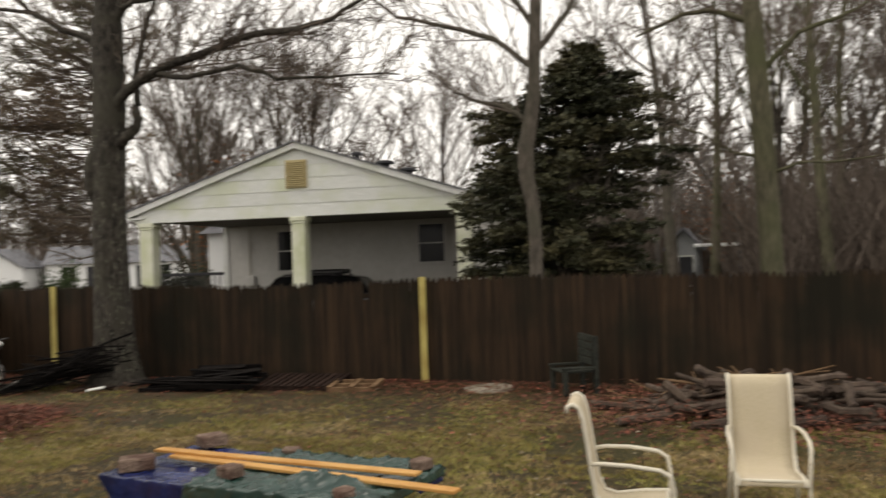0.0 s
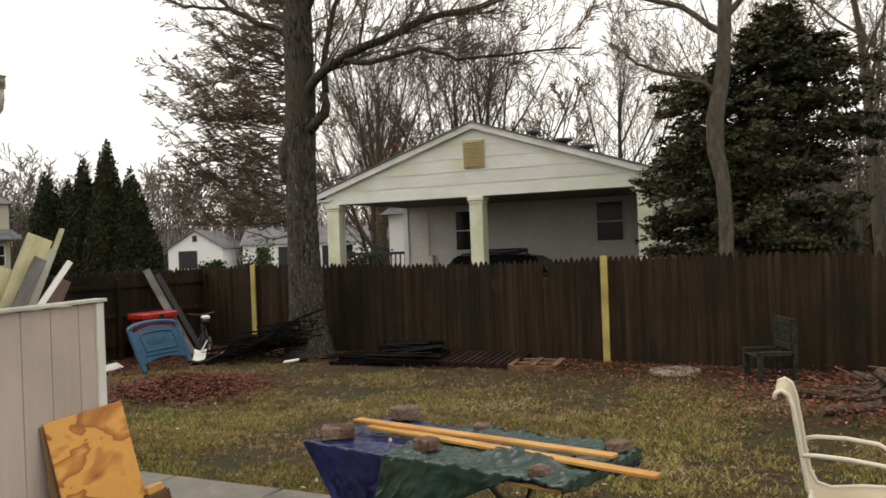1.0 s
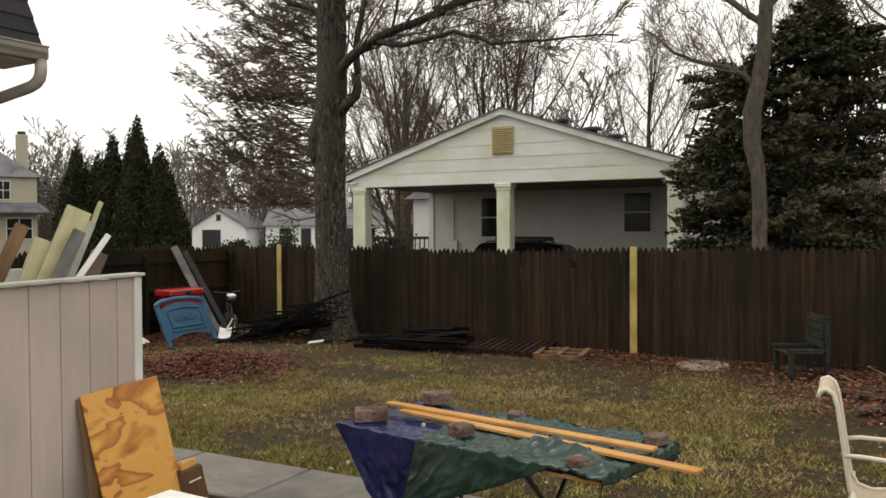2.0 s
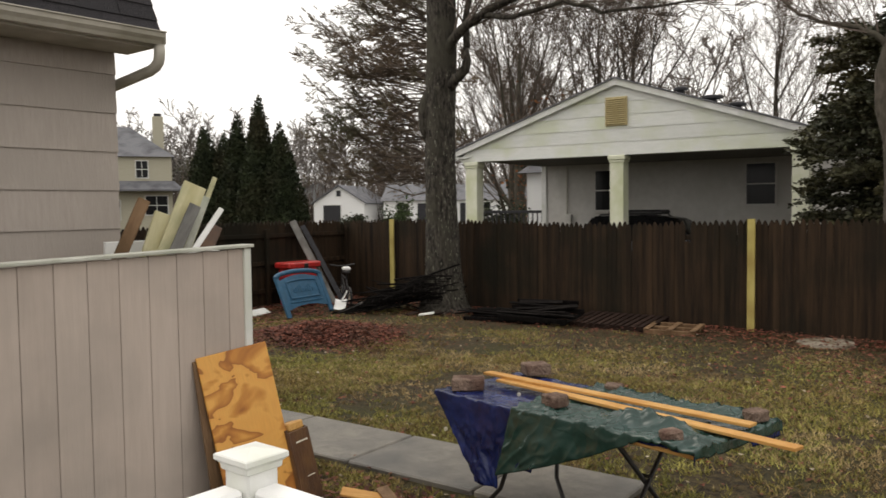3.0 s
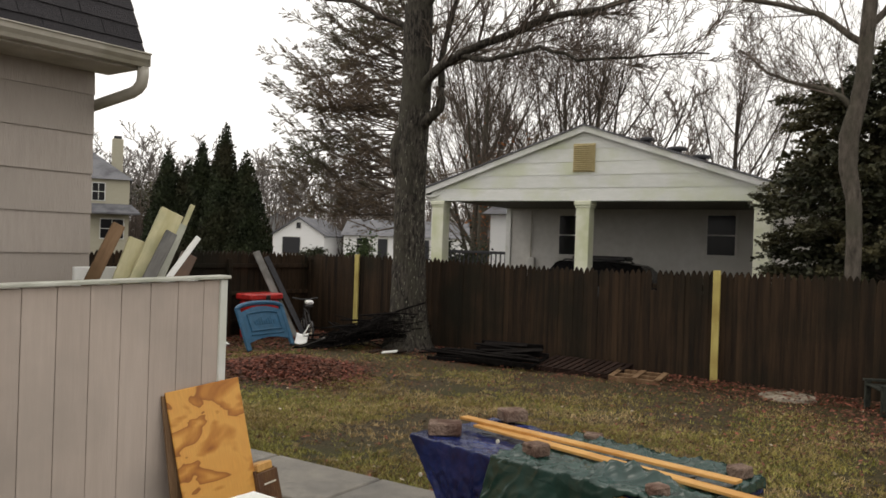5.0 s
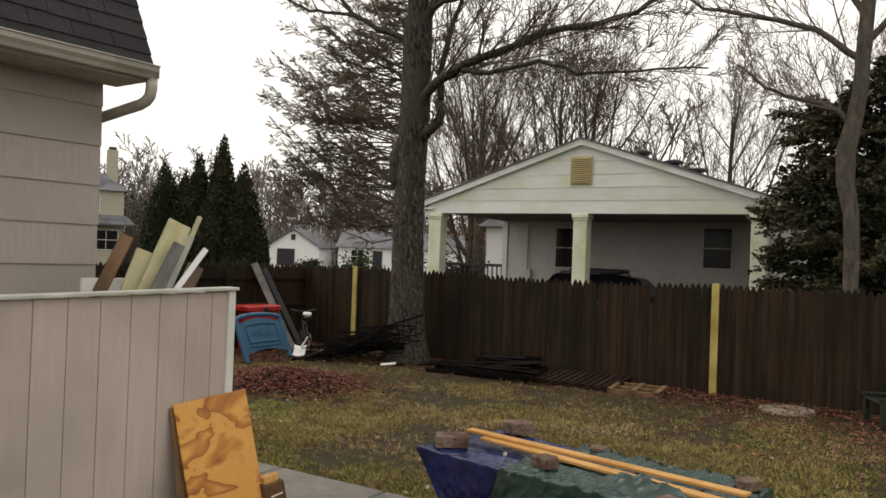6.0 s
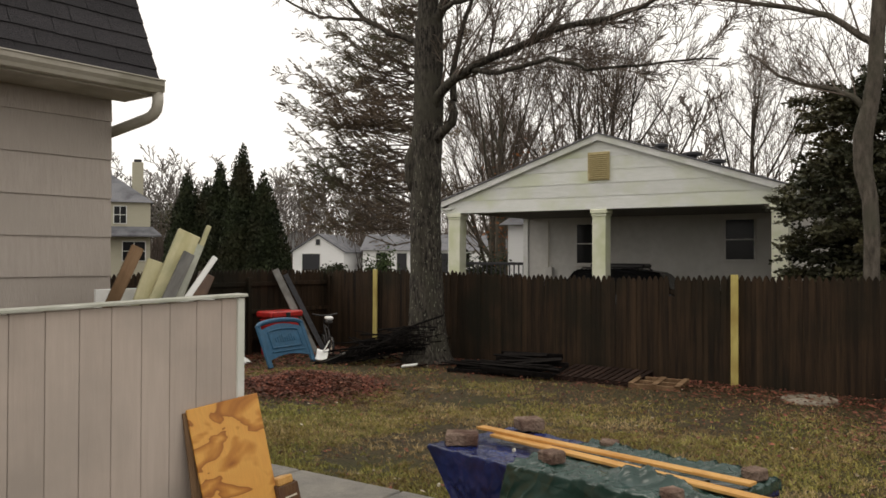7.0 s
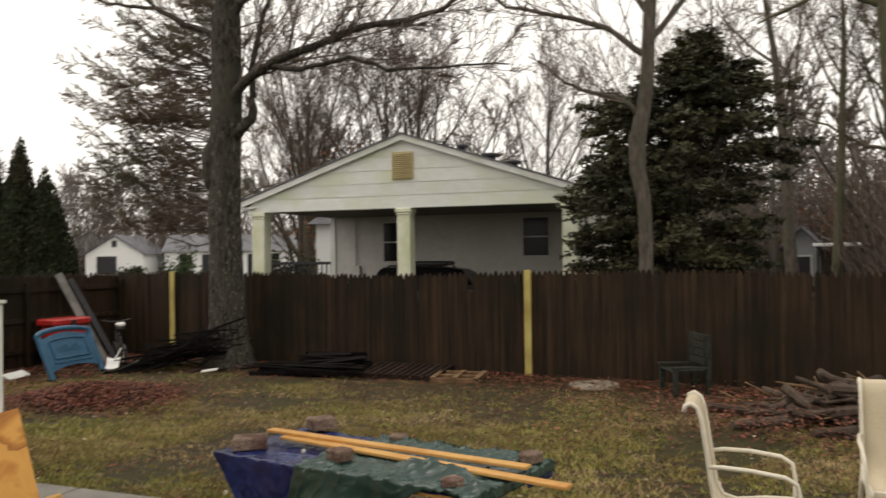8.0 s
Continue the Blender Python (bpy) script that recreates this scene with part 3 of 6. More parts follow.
# boards stored upright in the enclosure
F = (1, -0.3, 0.2)
leaning_board("stored_board", "brown weathered board leaning in the enclosure", "board", (-5.15, 2.6, 0.5), (-5.25, 3.51, 2.2), 0.085, 0.035, OLDWOOD, F)
leaning_board("stored_board", "wide pale green treated board in the enclosure", "board", (-5.2, 3.0, 0.4), (-5.25, 3.93, 2.31), 0.17, 0.03, YELLOWWOOD, F)
leaning_board("stored_board", "short pale treated board in the enclosure", "board", (-5.28, 3.02, 0.4), (-5.32, 3.71, 2.1), 0.14, 0.03, YELLOWWOOD, F)
leaning_board("stored_board", "weathered grey board in the enclosure", "board", (-5.12, 2.9, 0.4), (-5.15, 3.86, 2.16), 0.085, 0.025, GREYWOOD, F)
leaning_board("stored_board", "narrow greenish stick in the enclosure", "board", (-5.25, 3.2, 0.4), (-5.3, 4.14, 2.37), 0.035, 0.03, YELLOWWOOD, F)
leaning_board("stored_board", "pale board on edge in the enclosure", "board", (-5.2, 3.12, 0.4), (-5.22, 4.0, 2.22), 0.06, 0.04, WEATHERED, F)
leaning_board("stored_board", "white painted stick in the enclosure", "board", (-5.05, 2.58, 0.4), (-5.1, 4.05, 2.13), 0.04, 0.03, WHITE, F)
leaning_board("stored_board", "dark brown board corner in the enclosure", "board", (-5.35, 3.3, 0.3), (-5.4, 4.2, 2.0), 0.12, 0.03, BROWNBOARD, F)

leaning_board("stored_board", "white painted board standing upright in the enclosure", "board", (-5.55, 3.57, 0.02), (-5.56, 3.57, 1.9), 0.4, 0.03, WHITE, (1, 0, 0.02))

# ---- folding table under tarpaulins ----
TABLE = (-2.64, 5.2, 0, 0, 0, -10)
HL, HW, TZ = 1.085, 0.44, 0.765


def build_table():
    t = thing("folding_table", "folding table with wooden top and black metal legs", "table", *TABLE[:3], TABLE[5])
    part("tabletop", B((-HL, -HW, TZ - 0.03), (HL, HW, TZ), 0.006), PINE_WOOD, t)
    for x, s in ((0.45, 1),):
        for a, b in ((-1, 1), (1, -1)):
            part("leg", tube(bmesh.new(), [(x, a * 0.36, TZ - 0.035), (x + 0.03 * a, b * 0.30, 0.06), (x + 0.03 * a, b * 0.42, 0.02)], 0.016, 8), BLACKMETAL, t, "black metal tube leg", True)
        part("brace", tube(bmesh.new(), [(x + 0.03, 0.0, 0.40), (x - 0.03, 0.0, 0.40)], 0.012, 6), BLACKMETAL, t)
        part("foot_bar", tube(bmesh.new(), [(x - 0.05, -0.42, 0.018), (x + 0.05, -0.42, 0.018)], 0.014, 6), BLACKMETAL, t)


    for pts in ([(-0.42, -0.33, TZ - 0.035), (-0.45, -0.34, 0.32), (-0.5, -0.36, 0.16), (-0.62, -0.4, 0.02)],
                [(-0.5, 0.3, TZ - 0.035), (-0.4, 0.12, 0.34), (-0.3, 0.0, 0.2), (-0.12, -0.12, 0.09), (0.1, -0.2, 0.02)]):
        part("leg", tube(bmesh.new(), pts, 0.016, 8), BLACKMETAL, t, "black bent metal tube leg", True)
    part("brace", tube(bmesh.new(), [(-0.46, -0.33, 0.36), (-0.42, 0.14, 0.37)], 0.012, 6), BLACKMETAL, t)


build_table()


def tarp(name, label, material, u0, u1, back, front, lift, seed, gather=0.0, relief=1.0, hump=None, off=0.0, trim=False, shear=0.0):
    """A sheet laid over the table; what reaches past the edges hangs down in folds. front(u) and back(u) are drops in metres."""
    NU, NV = 150, 110
    verts, faces = [], []
    for i in range(NU + 1):
        u = u0 + (u1 - u0) * i / NU
        f, k = front(u), back(u)
        for j in range(NV + 1):
            s = j / NV
            v = -HW - f + s * (2 * HW + f + k)
            ex = max(0.0, abs(u) - HL)
            ev = max(0.0, abs(v) - HW)
            sx, sy = math.copysign(1, u), math.copysign(1, v)
            drop = math.hypot(ex, ev) if ex and ev else ex + ev
            fold = noise.noise((u * 3.1 + seed, v * 3.1, seed)) + 0.5 * noise.noise((u * 8 + seed, v * 8, 1)) + 0.25 * noise.noise((u * 19, v * 19, seed))
            ridge = 1 - abs(noise.noise((u * 4 + seed, v * 5, 9)))
            ridge2 = 1 - abs(noise.noise((u * 9 - v * 6 + seed, v * 8, 19)))
            x = max(-HL, min(HL, u)) + (sx * (0.01 + 0.10 * ex) if ex else 0)
            y = max(-HW, min(HW, v)) + (sy * (0.015 + off + 0.06 * ev + 0.03 * fold * min(1, drop * 3)) if ev else 0)
            wr = relief * (1 - 0.85 * math.exp(-((v + 0.02) / 0.17) ** 2)) * (0.014 * max(0, fold) + 0.02 * ridge ** 9 + 0.017 * ridge2 ** 13) * (1 - 0.9 * min(1, 7 * drop))
            z = TZ + lift + wr - drop
            if ev:
                y += sy * (0.012 * math.sin(u * 9 + 3 * ev + seed) + 0.012 * ridge2 ** 6) * min(1, ev * 4)
                x += gather * ev * max(0.0, (-u - 0.35) / 0.77) - shear * ev * max(0.0, 0.4 - u)
            if trim and v < 0.12:
                x, z = min(x, HL - 0.012), (max(z, TZ + lift) if not ev else z)
            if hump:
                hu, hv, hr, hh = hump
                g = math.exp(-((u - hu) ** 4 / (9 * hr ** 4 * 9) + (v - hv - 0.12 * (u - hu)) ** 2 / (hr * hr)))
                z += hh * g * (0.75 + 0.45 * ridge2 + 0.5 * noise.noise((u * 14, v * 14, 4)))
            verts.append((x, y, z))
    w = NV + 1
    for i in range(NU):
        for j in range(NV):
            faces.append((i * w + j, (i + 1) * w + j, (i + 1) * w + j + 1, i * w + j + 1))
    ob = raw(name, verts, faces, material, None, True)
    sol = ob.modifiers.new("thickness", "SOLIDIFY")
    sol.thickness = 0.003
    ob.matrix_world = pose(*TABLE)
    return tagged(ob, label, "tarp")


blue_sheet = tarp("blue_tarp", "creased shiny blue tarpaulin hanging over the table end", BLUE, -HL - 0.03, HL + 0.07, lambda u: 0.05, lambda u: 0.56 if u < -0.5 else max(0.38, 0.56 - 4 * (u + 0.5)) if u < -0.1 else max(0.01, 0.38 - 3 * (u + 0.1)), 0.006, 2.0, 0.88, 0.5, None, 0.0, True)
green_sheet = tarp("green_tarp", "crumpled dark green tarpaulin over the blue one", GREEN, -0.27, HL + 0.06, lambda u: 0.06 + 0.03 * math.sin(6 * u), lambda u: max(0.02, 0.36 - 0.46 * u), 0.028, 7.0, 0.0, 1.25, (0.6, -0.2, 0.08, 0.07), 0.03, False, 0.4)
for g, (x, y, z) in enumerate(((-0.925, -0.49, 0.52), (-0.47, -0.2, 0.80))):
    part("eyelet", tube(bmesh.new(), [(x, y - 0.006, z), (x, y + 0.006, z)], 0.014, 10), CHAIRMETAL, (blue_sheet, green_sheet)[g], "small metal eyelet")


def build_table_load():
    T = pose(*TABLE)
    boards = (((-1.03, 0.03), (1.12, 0.09), 0.085), ((-0.84, -0.015), (1.48, -0.10), 0.09))
    for k, (a, b, w) in enumerate(boards):
        d = Vector(b) - Vector(a)
        o = part("pine_plank", B((0, -w / 2, 0), (d.length, w / 2, 0.02), 0.003), PINE_WOOD, None)
        o.matrix_world = T @ pose(a[0], a[1], TZ + 0.046 + 0.0205 * (k == 0), 0, 0, math.degrees(math.atan2(d.y, d.x)))
        tagged(o, "fresh orange pine plank lying on the tarps", "plank", "planks on the table")
    spots = ((-0.92, -0.27, 0.24, 46, 0.012, 0.17), (-0.88, 0.42, 0.2, 62, 0.03, 0.17), (-0.14, 0.45, 0.13, 25, -0.005, 0.09), (1.0, 0.34, 0.13, 75, 0.03, 0.11), (-0.05, -0.30, 0.14, 80, 0.045, 0.13), (0.88, -0.38, 0.11, 72, 0.02, 0.10))
    rnd = random.Random(5)
    for x, y, L, a, lift, W in spots:
        bm = B((-L / 2, -W / 2, 0), (L / 2, W / 2, 0.05 + 0.22 * W), 0.011)
        for v in bm.verts:
            v.co += Vector([rnd.gauss(0, 0.002) for _ in range(3)])
        o = part("paver_brick", bm, BRICK, None)
        o.matrix_world = T @ pose(x, y, TZ + lift, 0, 0, a)
        tagged(o, "brown concrete paver brick weighing down the tarp", "brick", "bricks on the table")


build_table_load()


# ---- patio chairs ----
def build_chair():
    c = thing("patio_chair", "beige sling patio chair with curved metal arms", "chair", group="patio chairs")
    # sling profile in y and z, chair looks along -y
    prof = [(-0.29, 0.335), (-0.27, 0.375), (-0.1, 0.37), (0.1, 0.345), (0.19, 0.37), (0.235, 0.45), (0.26, 0.62), (0.285, 0.80), (0.31, 0.96), (0.335, 1.03), (0.375, 1.055), (0.41, 1.04), (0.42, 1.0)]
    bm = bmesh.new()
    prev = None
    for y, z in prof:
        row = [bm.verts.new((x, y + 0.012 * math.cos(x * 6), z)) for x in (-0.235, -0.12, 0, 0.12, 0.235)]
        if prev:
            for k in range(4):
                bm.faces.new((prev[k], prev[k + 1], row[k + 1], row[k]))
        prev = row
    s = part("sling", bm, SLING, c, "beige woven sling seat and back", True)
    so = s.modifiers.new("thickness", "SOLIDIFY")
    so.thickness = 0.008
    for x in (-0.25, 0.25):
        part("side_frame", tube(bmesh.new(), [(x, y, z) for y, z in prof], 0.016, 8), CHAIRMETAL, c, "", True)
        part("armrest", tube(bmesh.new(), [(x, 0.27, 0.66), (x * 1.12, 0.18, 0.67), (x * 1.2, 0.0, 0.665), (x * 1.2, -0.2, 0.64), (x * 1.18, -0.27, 0.6), (x * 1.14, -0.29, 0.5), (x * 1.1, -0.28, 0.36), (x * 1.12, -0.3, 0.02)], 0.015, 8), CHAIRMETAL, c, "curved beige armrest", True)
        part("back_leg", tube(bmesh.new(), [(x, 0.22, 0.45), (x * 1.06, 0.22, 0.3), (x * 1.12, 0.33, 0.02)], 0.016, 8), CHAIRMETAL, c, "", True)
    part("crossbar", tube(bmesh.new(), [(-0.27, -0.26, 0.37), (0.27, -0.26, 0.37)], 0.014, 8), CHAIRMETAL, c, "", True)
    part("crossbar", tube(bmesh.new(), [(-0.26, 0.23, 0.3), (0.26, 0.23, 0.3)], 0.014, 8), CHAIRMETAL, c, "", True)
    return c


chair = build_chair()
chair.scale = (0.96, 1.0, 1.05)
copy_thing(chair, pose(0.65, 7.22, 0.01, 0, 0, 3))
chair.matrix_world = pose(-0.335, 6.3, 0.01, 0, 0, 94) @ Matrix.Diagonal((0.96, 1.0, 1.05, 1))


# ---- yard junk ----
BLUEBOARD = mat("blue_painted_wood", (0.02, 0.09, 0.17), (0.036, 0.135, 0.24), 10, 0.45, 0.06, c3=(0.03, 0.1, 0.17), scale2=4)
REDPLASTIC = mat("red_plastic", (0.42, 0.02, 0.018), (0.55, 0.035, 0.03), 8, 0.4, 0.03, c3=(0.25, 0.015, 0.012), scale2=5)
CHAR = mat("charred_wet_wood", (0.004, 0.0035, 0.0035), (0.014, 0.012, 0.011), 12, 0.85, 0.2, (1, 1, 1), vary=0.4, spec=0.05)
DARKPALLET = mat("dark_rotten_pallet", (0.016, 0.01, 0.008), (0.04, 0.025, 0.02), 12, 0.8, 0.2, vary=0.3, spec=0.06)
BARKLOG = mat("grey_log_bark", (0.026, 0.018, 0.014), (0.12, 0.09, 0.068), 9, 0.85, 0.35, (1, 1, 0.3), c3=(0.07, 0.05, 0.04), scale2=3, vary=0.35)





def build_headboard():
    hb = thing("headboard", "blue painted arched wooden headboard leaning askew", "headboard", -12.62, 11.62, 0.03)
    hb.matrix_world = pose(-12.15, 11.17, 0.02, 0, 0, 98) @ pose(0, 0, 0, -24, 0, 0) @ Matrix.Diagonal((0.85, 1, 1.06, 1))
    part("panel", prism(bmesh.new(), [(-0.7, 0.14), (-0.35, 0.2), (0, 0.22), (0.35, 0.2), (0.7, 0.14), (0.7, 0.72)] + [(0.7 - 1.4 * k / 12, 0.73 + 0.09 * math.sin(math.pi * k / 12)) for k in range(1, 12)] + [(-0.7, 0.72)], -0.012, 0.012), BLUEBOARD, hb)
    for s in (-1, 1):
        part("stile", B((s * 0.75 - 0.06, -0.03, 0), (s * 0.75 + 0.06, 0.03, 0.82), 0.01), BLUEBOARD, hb)
    rim = [(0.78 * math.cos(math.pi * k / 18), -0.005, 0.78 + 0.11 * math.sin(math.pi * k / 18)) for k in range(19)]
    part("top_rail", tube(bmesh.new(), rim, 0.045, 8), BLUEBOARD, hb, "", True)
    rim = [(0.52 * math.cos(math.pi * k / 18), -0.02, 0.66 + 0.05 * math.sin(math.pi * k / 18)) for k in range(19)]
    part("moulding", tube(bmesh.new(), rim + [(-0.52, -0.02, 0.36), (0.52, -0.02, 0.36), (0.52, -0.02, 0.62)], 0.018, 6), BLUEBOARD, hb)
    part("lower_moulding", tube(bmesh.new(), [(-0.55, -0.02, 0.28), (0.55, -0.02, 0.28)], 0.014, 6), BLUEBOARD, hb)
    for k in range(9):
        x = -0.32 + k * 0.08
        part("relief_strip", B((x - 0.014, -0.026, 0.46), (x + 0.014, -0.012, 0.46 + 0.08 + 0.09 * ((k * 5) % 4) / 4), 0.004), BLUEBOARD, hb)


build_headboard()


def build_red_box():
    r = thing("red_toy_box", "bright red plastic toy box behind the headboard", "toy box", -13.5, 12.0, 0, 92)
    bm = B((-0.4, -0.22, 0.02), (0.4, 0.22, 0.85), 0.05)
    for v in bm.verts:
        v.co.x *= 0.9 + 0.13 * v.co.z
    part("tub", bm, REDPLASTIC, r)
    part("lid", B((-0.46, -0.25, 0.855), (0.46, 0.25, 0.99), 0.03), REDPLASTIC, r)
    part("latch", B((-0.06, -0.275, 0.85), (0.06, -0.252, 0.96), 0.008), BLACKMETAL, r, "black latch")


build_red_box()
leaning_board("leaning_plank", "long grey plank leaning on the corner fence", "plank", (-12.95, 12.55, 0.02), (-13.95, 12.25, 1.86), 0.15, 0.04, GREYWOOD, (1, -0.8, 0.3))
leaning_board("leaning_plank", "dark blue-grey plank leaning on the corner fence", "plank", (-12.85, 12.75, 0.02), (-13.9, 12.5, 1.75), 0.11, 0.04, TRIMDARK, (1, -0.8, 0.3))
leaning_board("white_board", "small white board lying by the side fence", "board", (-13.05, 10.35, 0.05), (-13.0, 10.75, 0.09), 0.25, 0.03, WHITE, (0.3, -0.2, 1))


def build_shovel():
    s = thing("snow_shovel", "white plastic scoop with short white handle on the ground", "shovel", -12.12, 11.88, 0.03, 30)
    s.scale = (0.62, 0.62, 0.72)
    bm = bmesh.new()
    prev = None
    for k in range(7):
        a = k / 6
        row = [bm.verts.new((-0.2 + 0.4 * j / 5, a * 0.3, 0.26 * a * a + 0.05 * abs(j - 2.5) / 2.5)) for j in range(6)]
        if prev:
            for j in range(5):
                bm.faces.new((prev[j], prev[j + 1], row[j + 1], row[j]))
        prev = row
    b = part("scoop", bm, VINYL, s, "", True)
    b.modifiers.new("thickness", "SOLIDIFY").thickness = 0.012
    part("handle", tube(bmesh.new(), [(0, 0.27, 0.22), (0.12, 0.33, 0.4), (0.2, 0.36, 0.55)], [0.03, 0.025, 0.022], 8), VINYL, s)


build_shovel()


def build_bicycle():
    b = thing("childs_bicycle", "small dark bicycle with a pale saddle by the fence", "bicycle", -12.8, 12.72, 0, 150)
    for x in (-0.36, 0.36):
        w = part("wheel", tube(bmesh.new(), [(x + 0.2 * math.cos(a), 0, 0.23 + 0.2 * math.sin(a)) for a in [math.pi * k / 9 for k in range(19)]], 0.025, 6, False), BLACKMETAL, b, "black tyre", True)
        for k in range(6):
            a = math.pi * k / 6
            part("spoke", tube(bmesh.new(), [(x - 0.19 * math.cos(a), 0, 0.23 - 0.19 * math.sin(a)), (x + 0.19 * math.cos(a), 0, 0.23 + 0.19 * math.sin(a))], 0.003, 4), CHAIRMETAL, w)
    for p, q in (((-0.36, 0.23), (-0.12, 0.6)), ((-0.12, 0.6), (0.26, 0.66)), ((-0.1, 0.25), (0.26, 0.66)), ((-0.36, 0.23), (-0.1, 0.25)), ((-0.1, 0.25), (-0.14, 0.72)), ((0.36, 0.23), (0.24, 0.82))):
        part("frame_tube", tube(bmesh.new(), [(p[0], 0, p[1]), (q[0], 0, q[1])], 0.018, 6), BLACKMETAL, b)
    part("saddle", B((-0.26, -0.07, 0.72), (-0.02, 0.07, 0.78), 0.025), BLACKMETAL, b)
    part("handlebar", tube(bmesh.new(), [(0.18, -0.28, 0.9), (0.24, -0.1, 0.86), (0.24, 0.1, 0.86), (0.18, 0.28, 0.9)], 0.016, 6), BLACKMETAL, b)
    part("saddle_cover", B((-0.26, -0.08, 0.785), (-0.06, 0.08, 0.87), 0.03), VINYL, b, "torn white saddle cover")


build_bicycle()


def stick_heap(name, label, category, cx, cy, rx, ry, h, n, r0, r1, l0, l1, material, seed, word):
    """A heap of crossed sticks or logs, highest in the middle."""
    heap = thing(name, label, category, cx, cy, 0)
    rnd = random.Random(seed)
    for k in range(n):
        u, v = rnd.gauss(0, 0.45), rnd.gauss(0, 0.45)
        u, v = max(-1, min(1, u)), max(-1, min(1, v))
        top = h * max(0.08, 1 - 0.8 * (u * u + v * v))
        L, r = rnd.uniform(l0, l1), rnd.uniform(r0, r1)
        a = rnd.uniform(0, 2 * math.pi)
        tilt = rnd.gauss(0, 0.16)
        d = Vector((math.cos(a) * math.cos(tilt), math.sin(a) * math.cos(tilt) * 0.7, math.sin(tilt)))
        c = Vector((u * rx, v * ry, rnd.uniform(0.03, top)))
        pts = [c + d * L * (s - 0.5) + Vector((rnd.gauss(0, r * 0.7), rnd.gauss(0, r * 0.7), rnd.gauss(0, r * 0.5))) for s in (0, 0.35, 0.7, 1)]
        pts = [Vector((p.x, p.y, max(r, p.z))) for p in pts]
        part(word, tube(bmesh.new(), pts, [r, r * 0.95, r * 0.85, r * 0.7], 7), material, heap)



def build_wire_heap():
    """Bent black lattice sheets and poles, low at one end and propped against the tree at the other."""
    heap = thing("scrap_heap", "low tangled heap of black wire lattice and poles by the tree", "debris heap", -11.15, 12.6, 0, 32)
    rnd = random.Random(4)
    L = 0.95

    def top(u):
        return 0.08 + 0.68 * max(0.0, min(1.0, (u + 1) / 1.7)) ** 0.8

    for sheet in range(4):
        turn, off = radians(rnd.uniform(-14, 14)), rnd.uniform(-0.12, 0.12)
        for k in range(15):
            u = -1 + 2 * k / 14
            pts = []
            for j in range(5):
                v = -0.5 + j / 4
                x = u * L + 0.2 * v * math.sin(turn) + rnd.gauss(0, 0.012)
                pts.append((x, off + v * 0.95, max(0.02, top(u) * (0.45 + 0.16 * sheet) * (1 - 1.1 * v * v) + 0.04 * noise.noise((u * 3, v * 3, sheet)))))
            part("bar", tube(bmesh.new(), pts, 0.009, 5), CHAR, heap)
        for k in range(7):
            v = -0.5 + k / 6
            pts = []
            for j in range(9):
                u = -1 + 2 * j / 8
                pts.append((u * L, off + v * 0.95 + 0.06 * math.sin(3 * u + sheet), max(0.02, top(u) * (0.45 + 0.16 * sheet) * (1 - 1.1 * v * v) + 0.04 * noise.noise((u * 3, v * 3, sheet)))))
            part("bar", tube(bmesh.new(), pts, 0.01, 5), CHAR, heap)
    for k in range(95):
        u, v = rnd.uniform(-0.8, 0.9), rnd.uniform(-0.45, 0.45)
        c = Vector((u * L, v, top(u) * rnd.uniform(0.3, 1.0)))
        d = Vector((math.cos(a := rnd.gauss(0.0, 0.55)), math.sin(a), rnd.gauss(0.12, 0.16))) * rnd.uniform(0.3, 0.75)
        ends = [c - d, c + d * 0.2 + Vector((0, 0, rnd.gauss(0, 0.03))), c + d]
        part("pole", tube(bmesh.new(), [(p.x, p.y, max(0.02, p.z)) for p in ends], rnd.uniform(0.007, 0.02), 6), CHAR, heap)
    part("pale_pole", tube(bmesh.new(), [(-1.12, -0.5, 0.04), (-0.62, -0.42, 0.24)], 0.02, 6), GREYWOOD, heap, "pale weathered stick")


build_wire_heap()
stick_heap("log_heap", "heap of grey split logs and branches by the fence", "log pile", 1.35, 11.75, 2.1, 1.0, 0.5, 190, 0.018, 0.07, 0.35, 1.3, BARKLOG, 8, "log")
stick_heap("brush_heap", "thin dry brown branches on the log heap", "brush", 1.0, 12.2, 1.9, 0.6, 0.5, 80, 0.006, 0.016, 0.6, 1.5, OLDWOOD, 9, "branch")


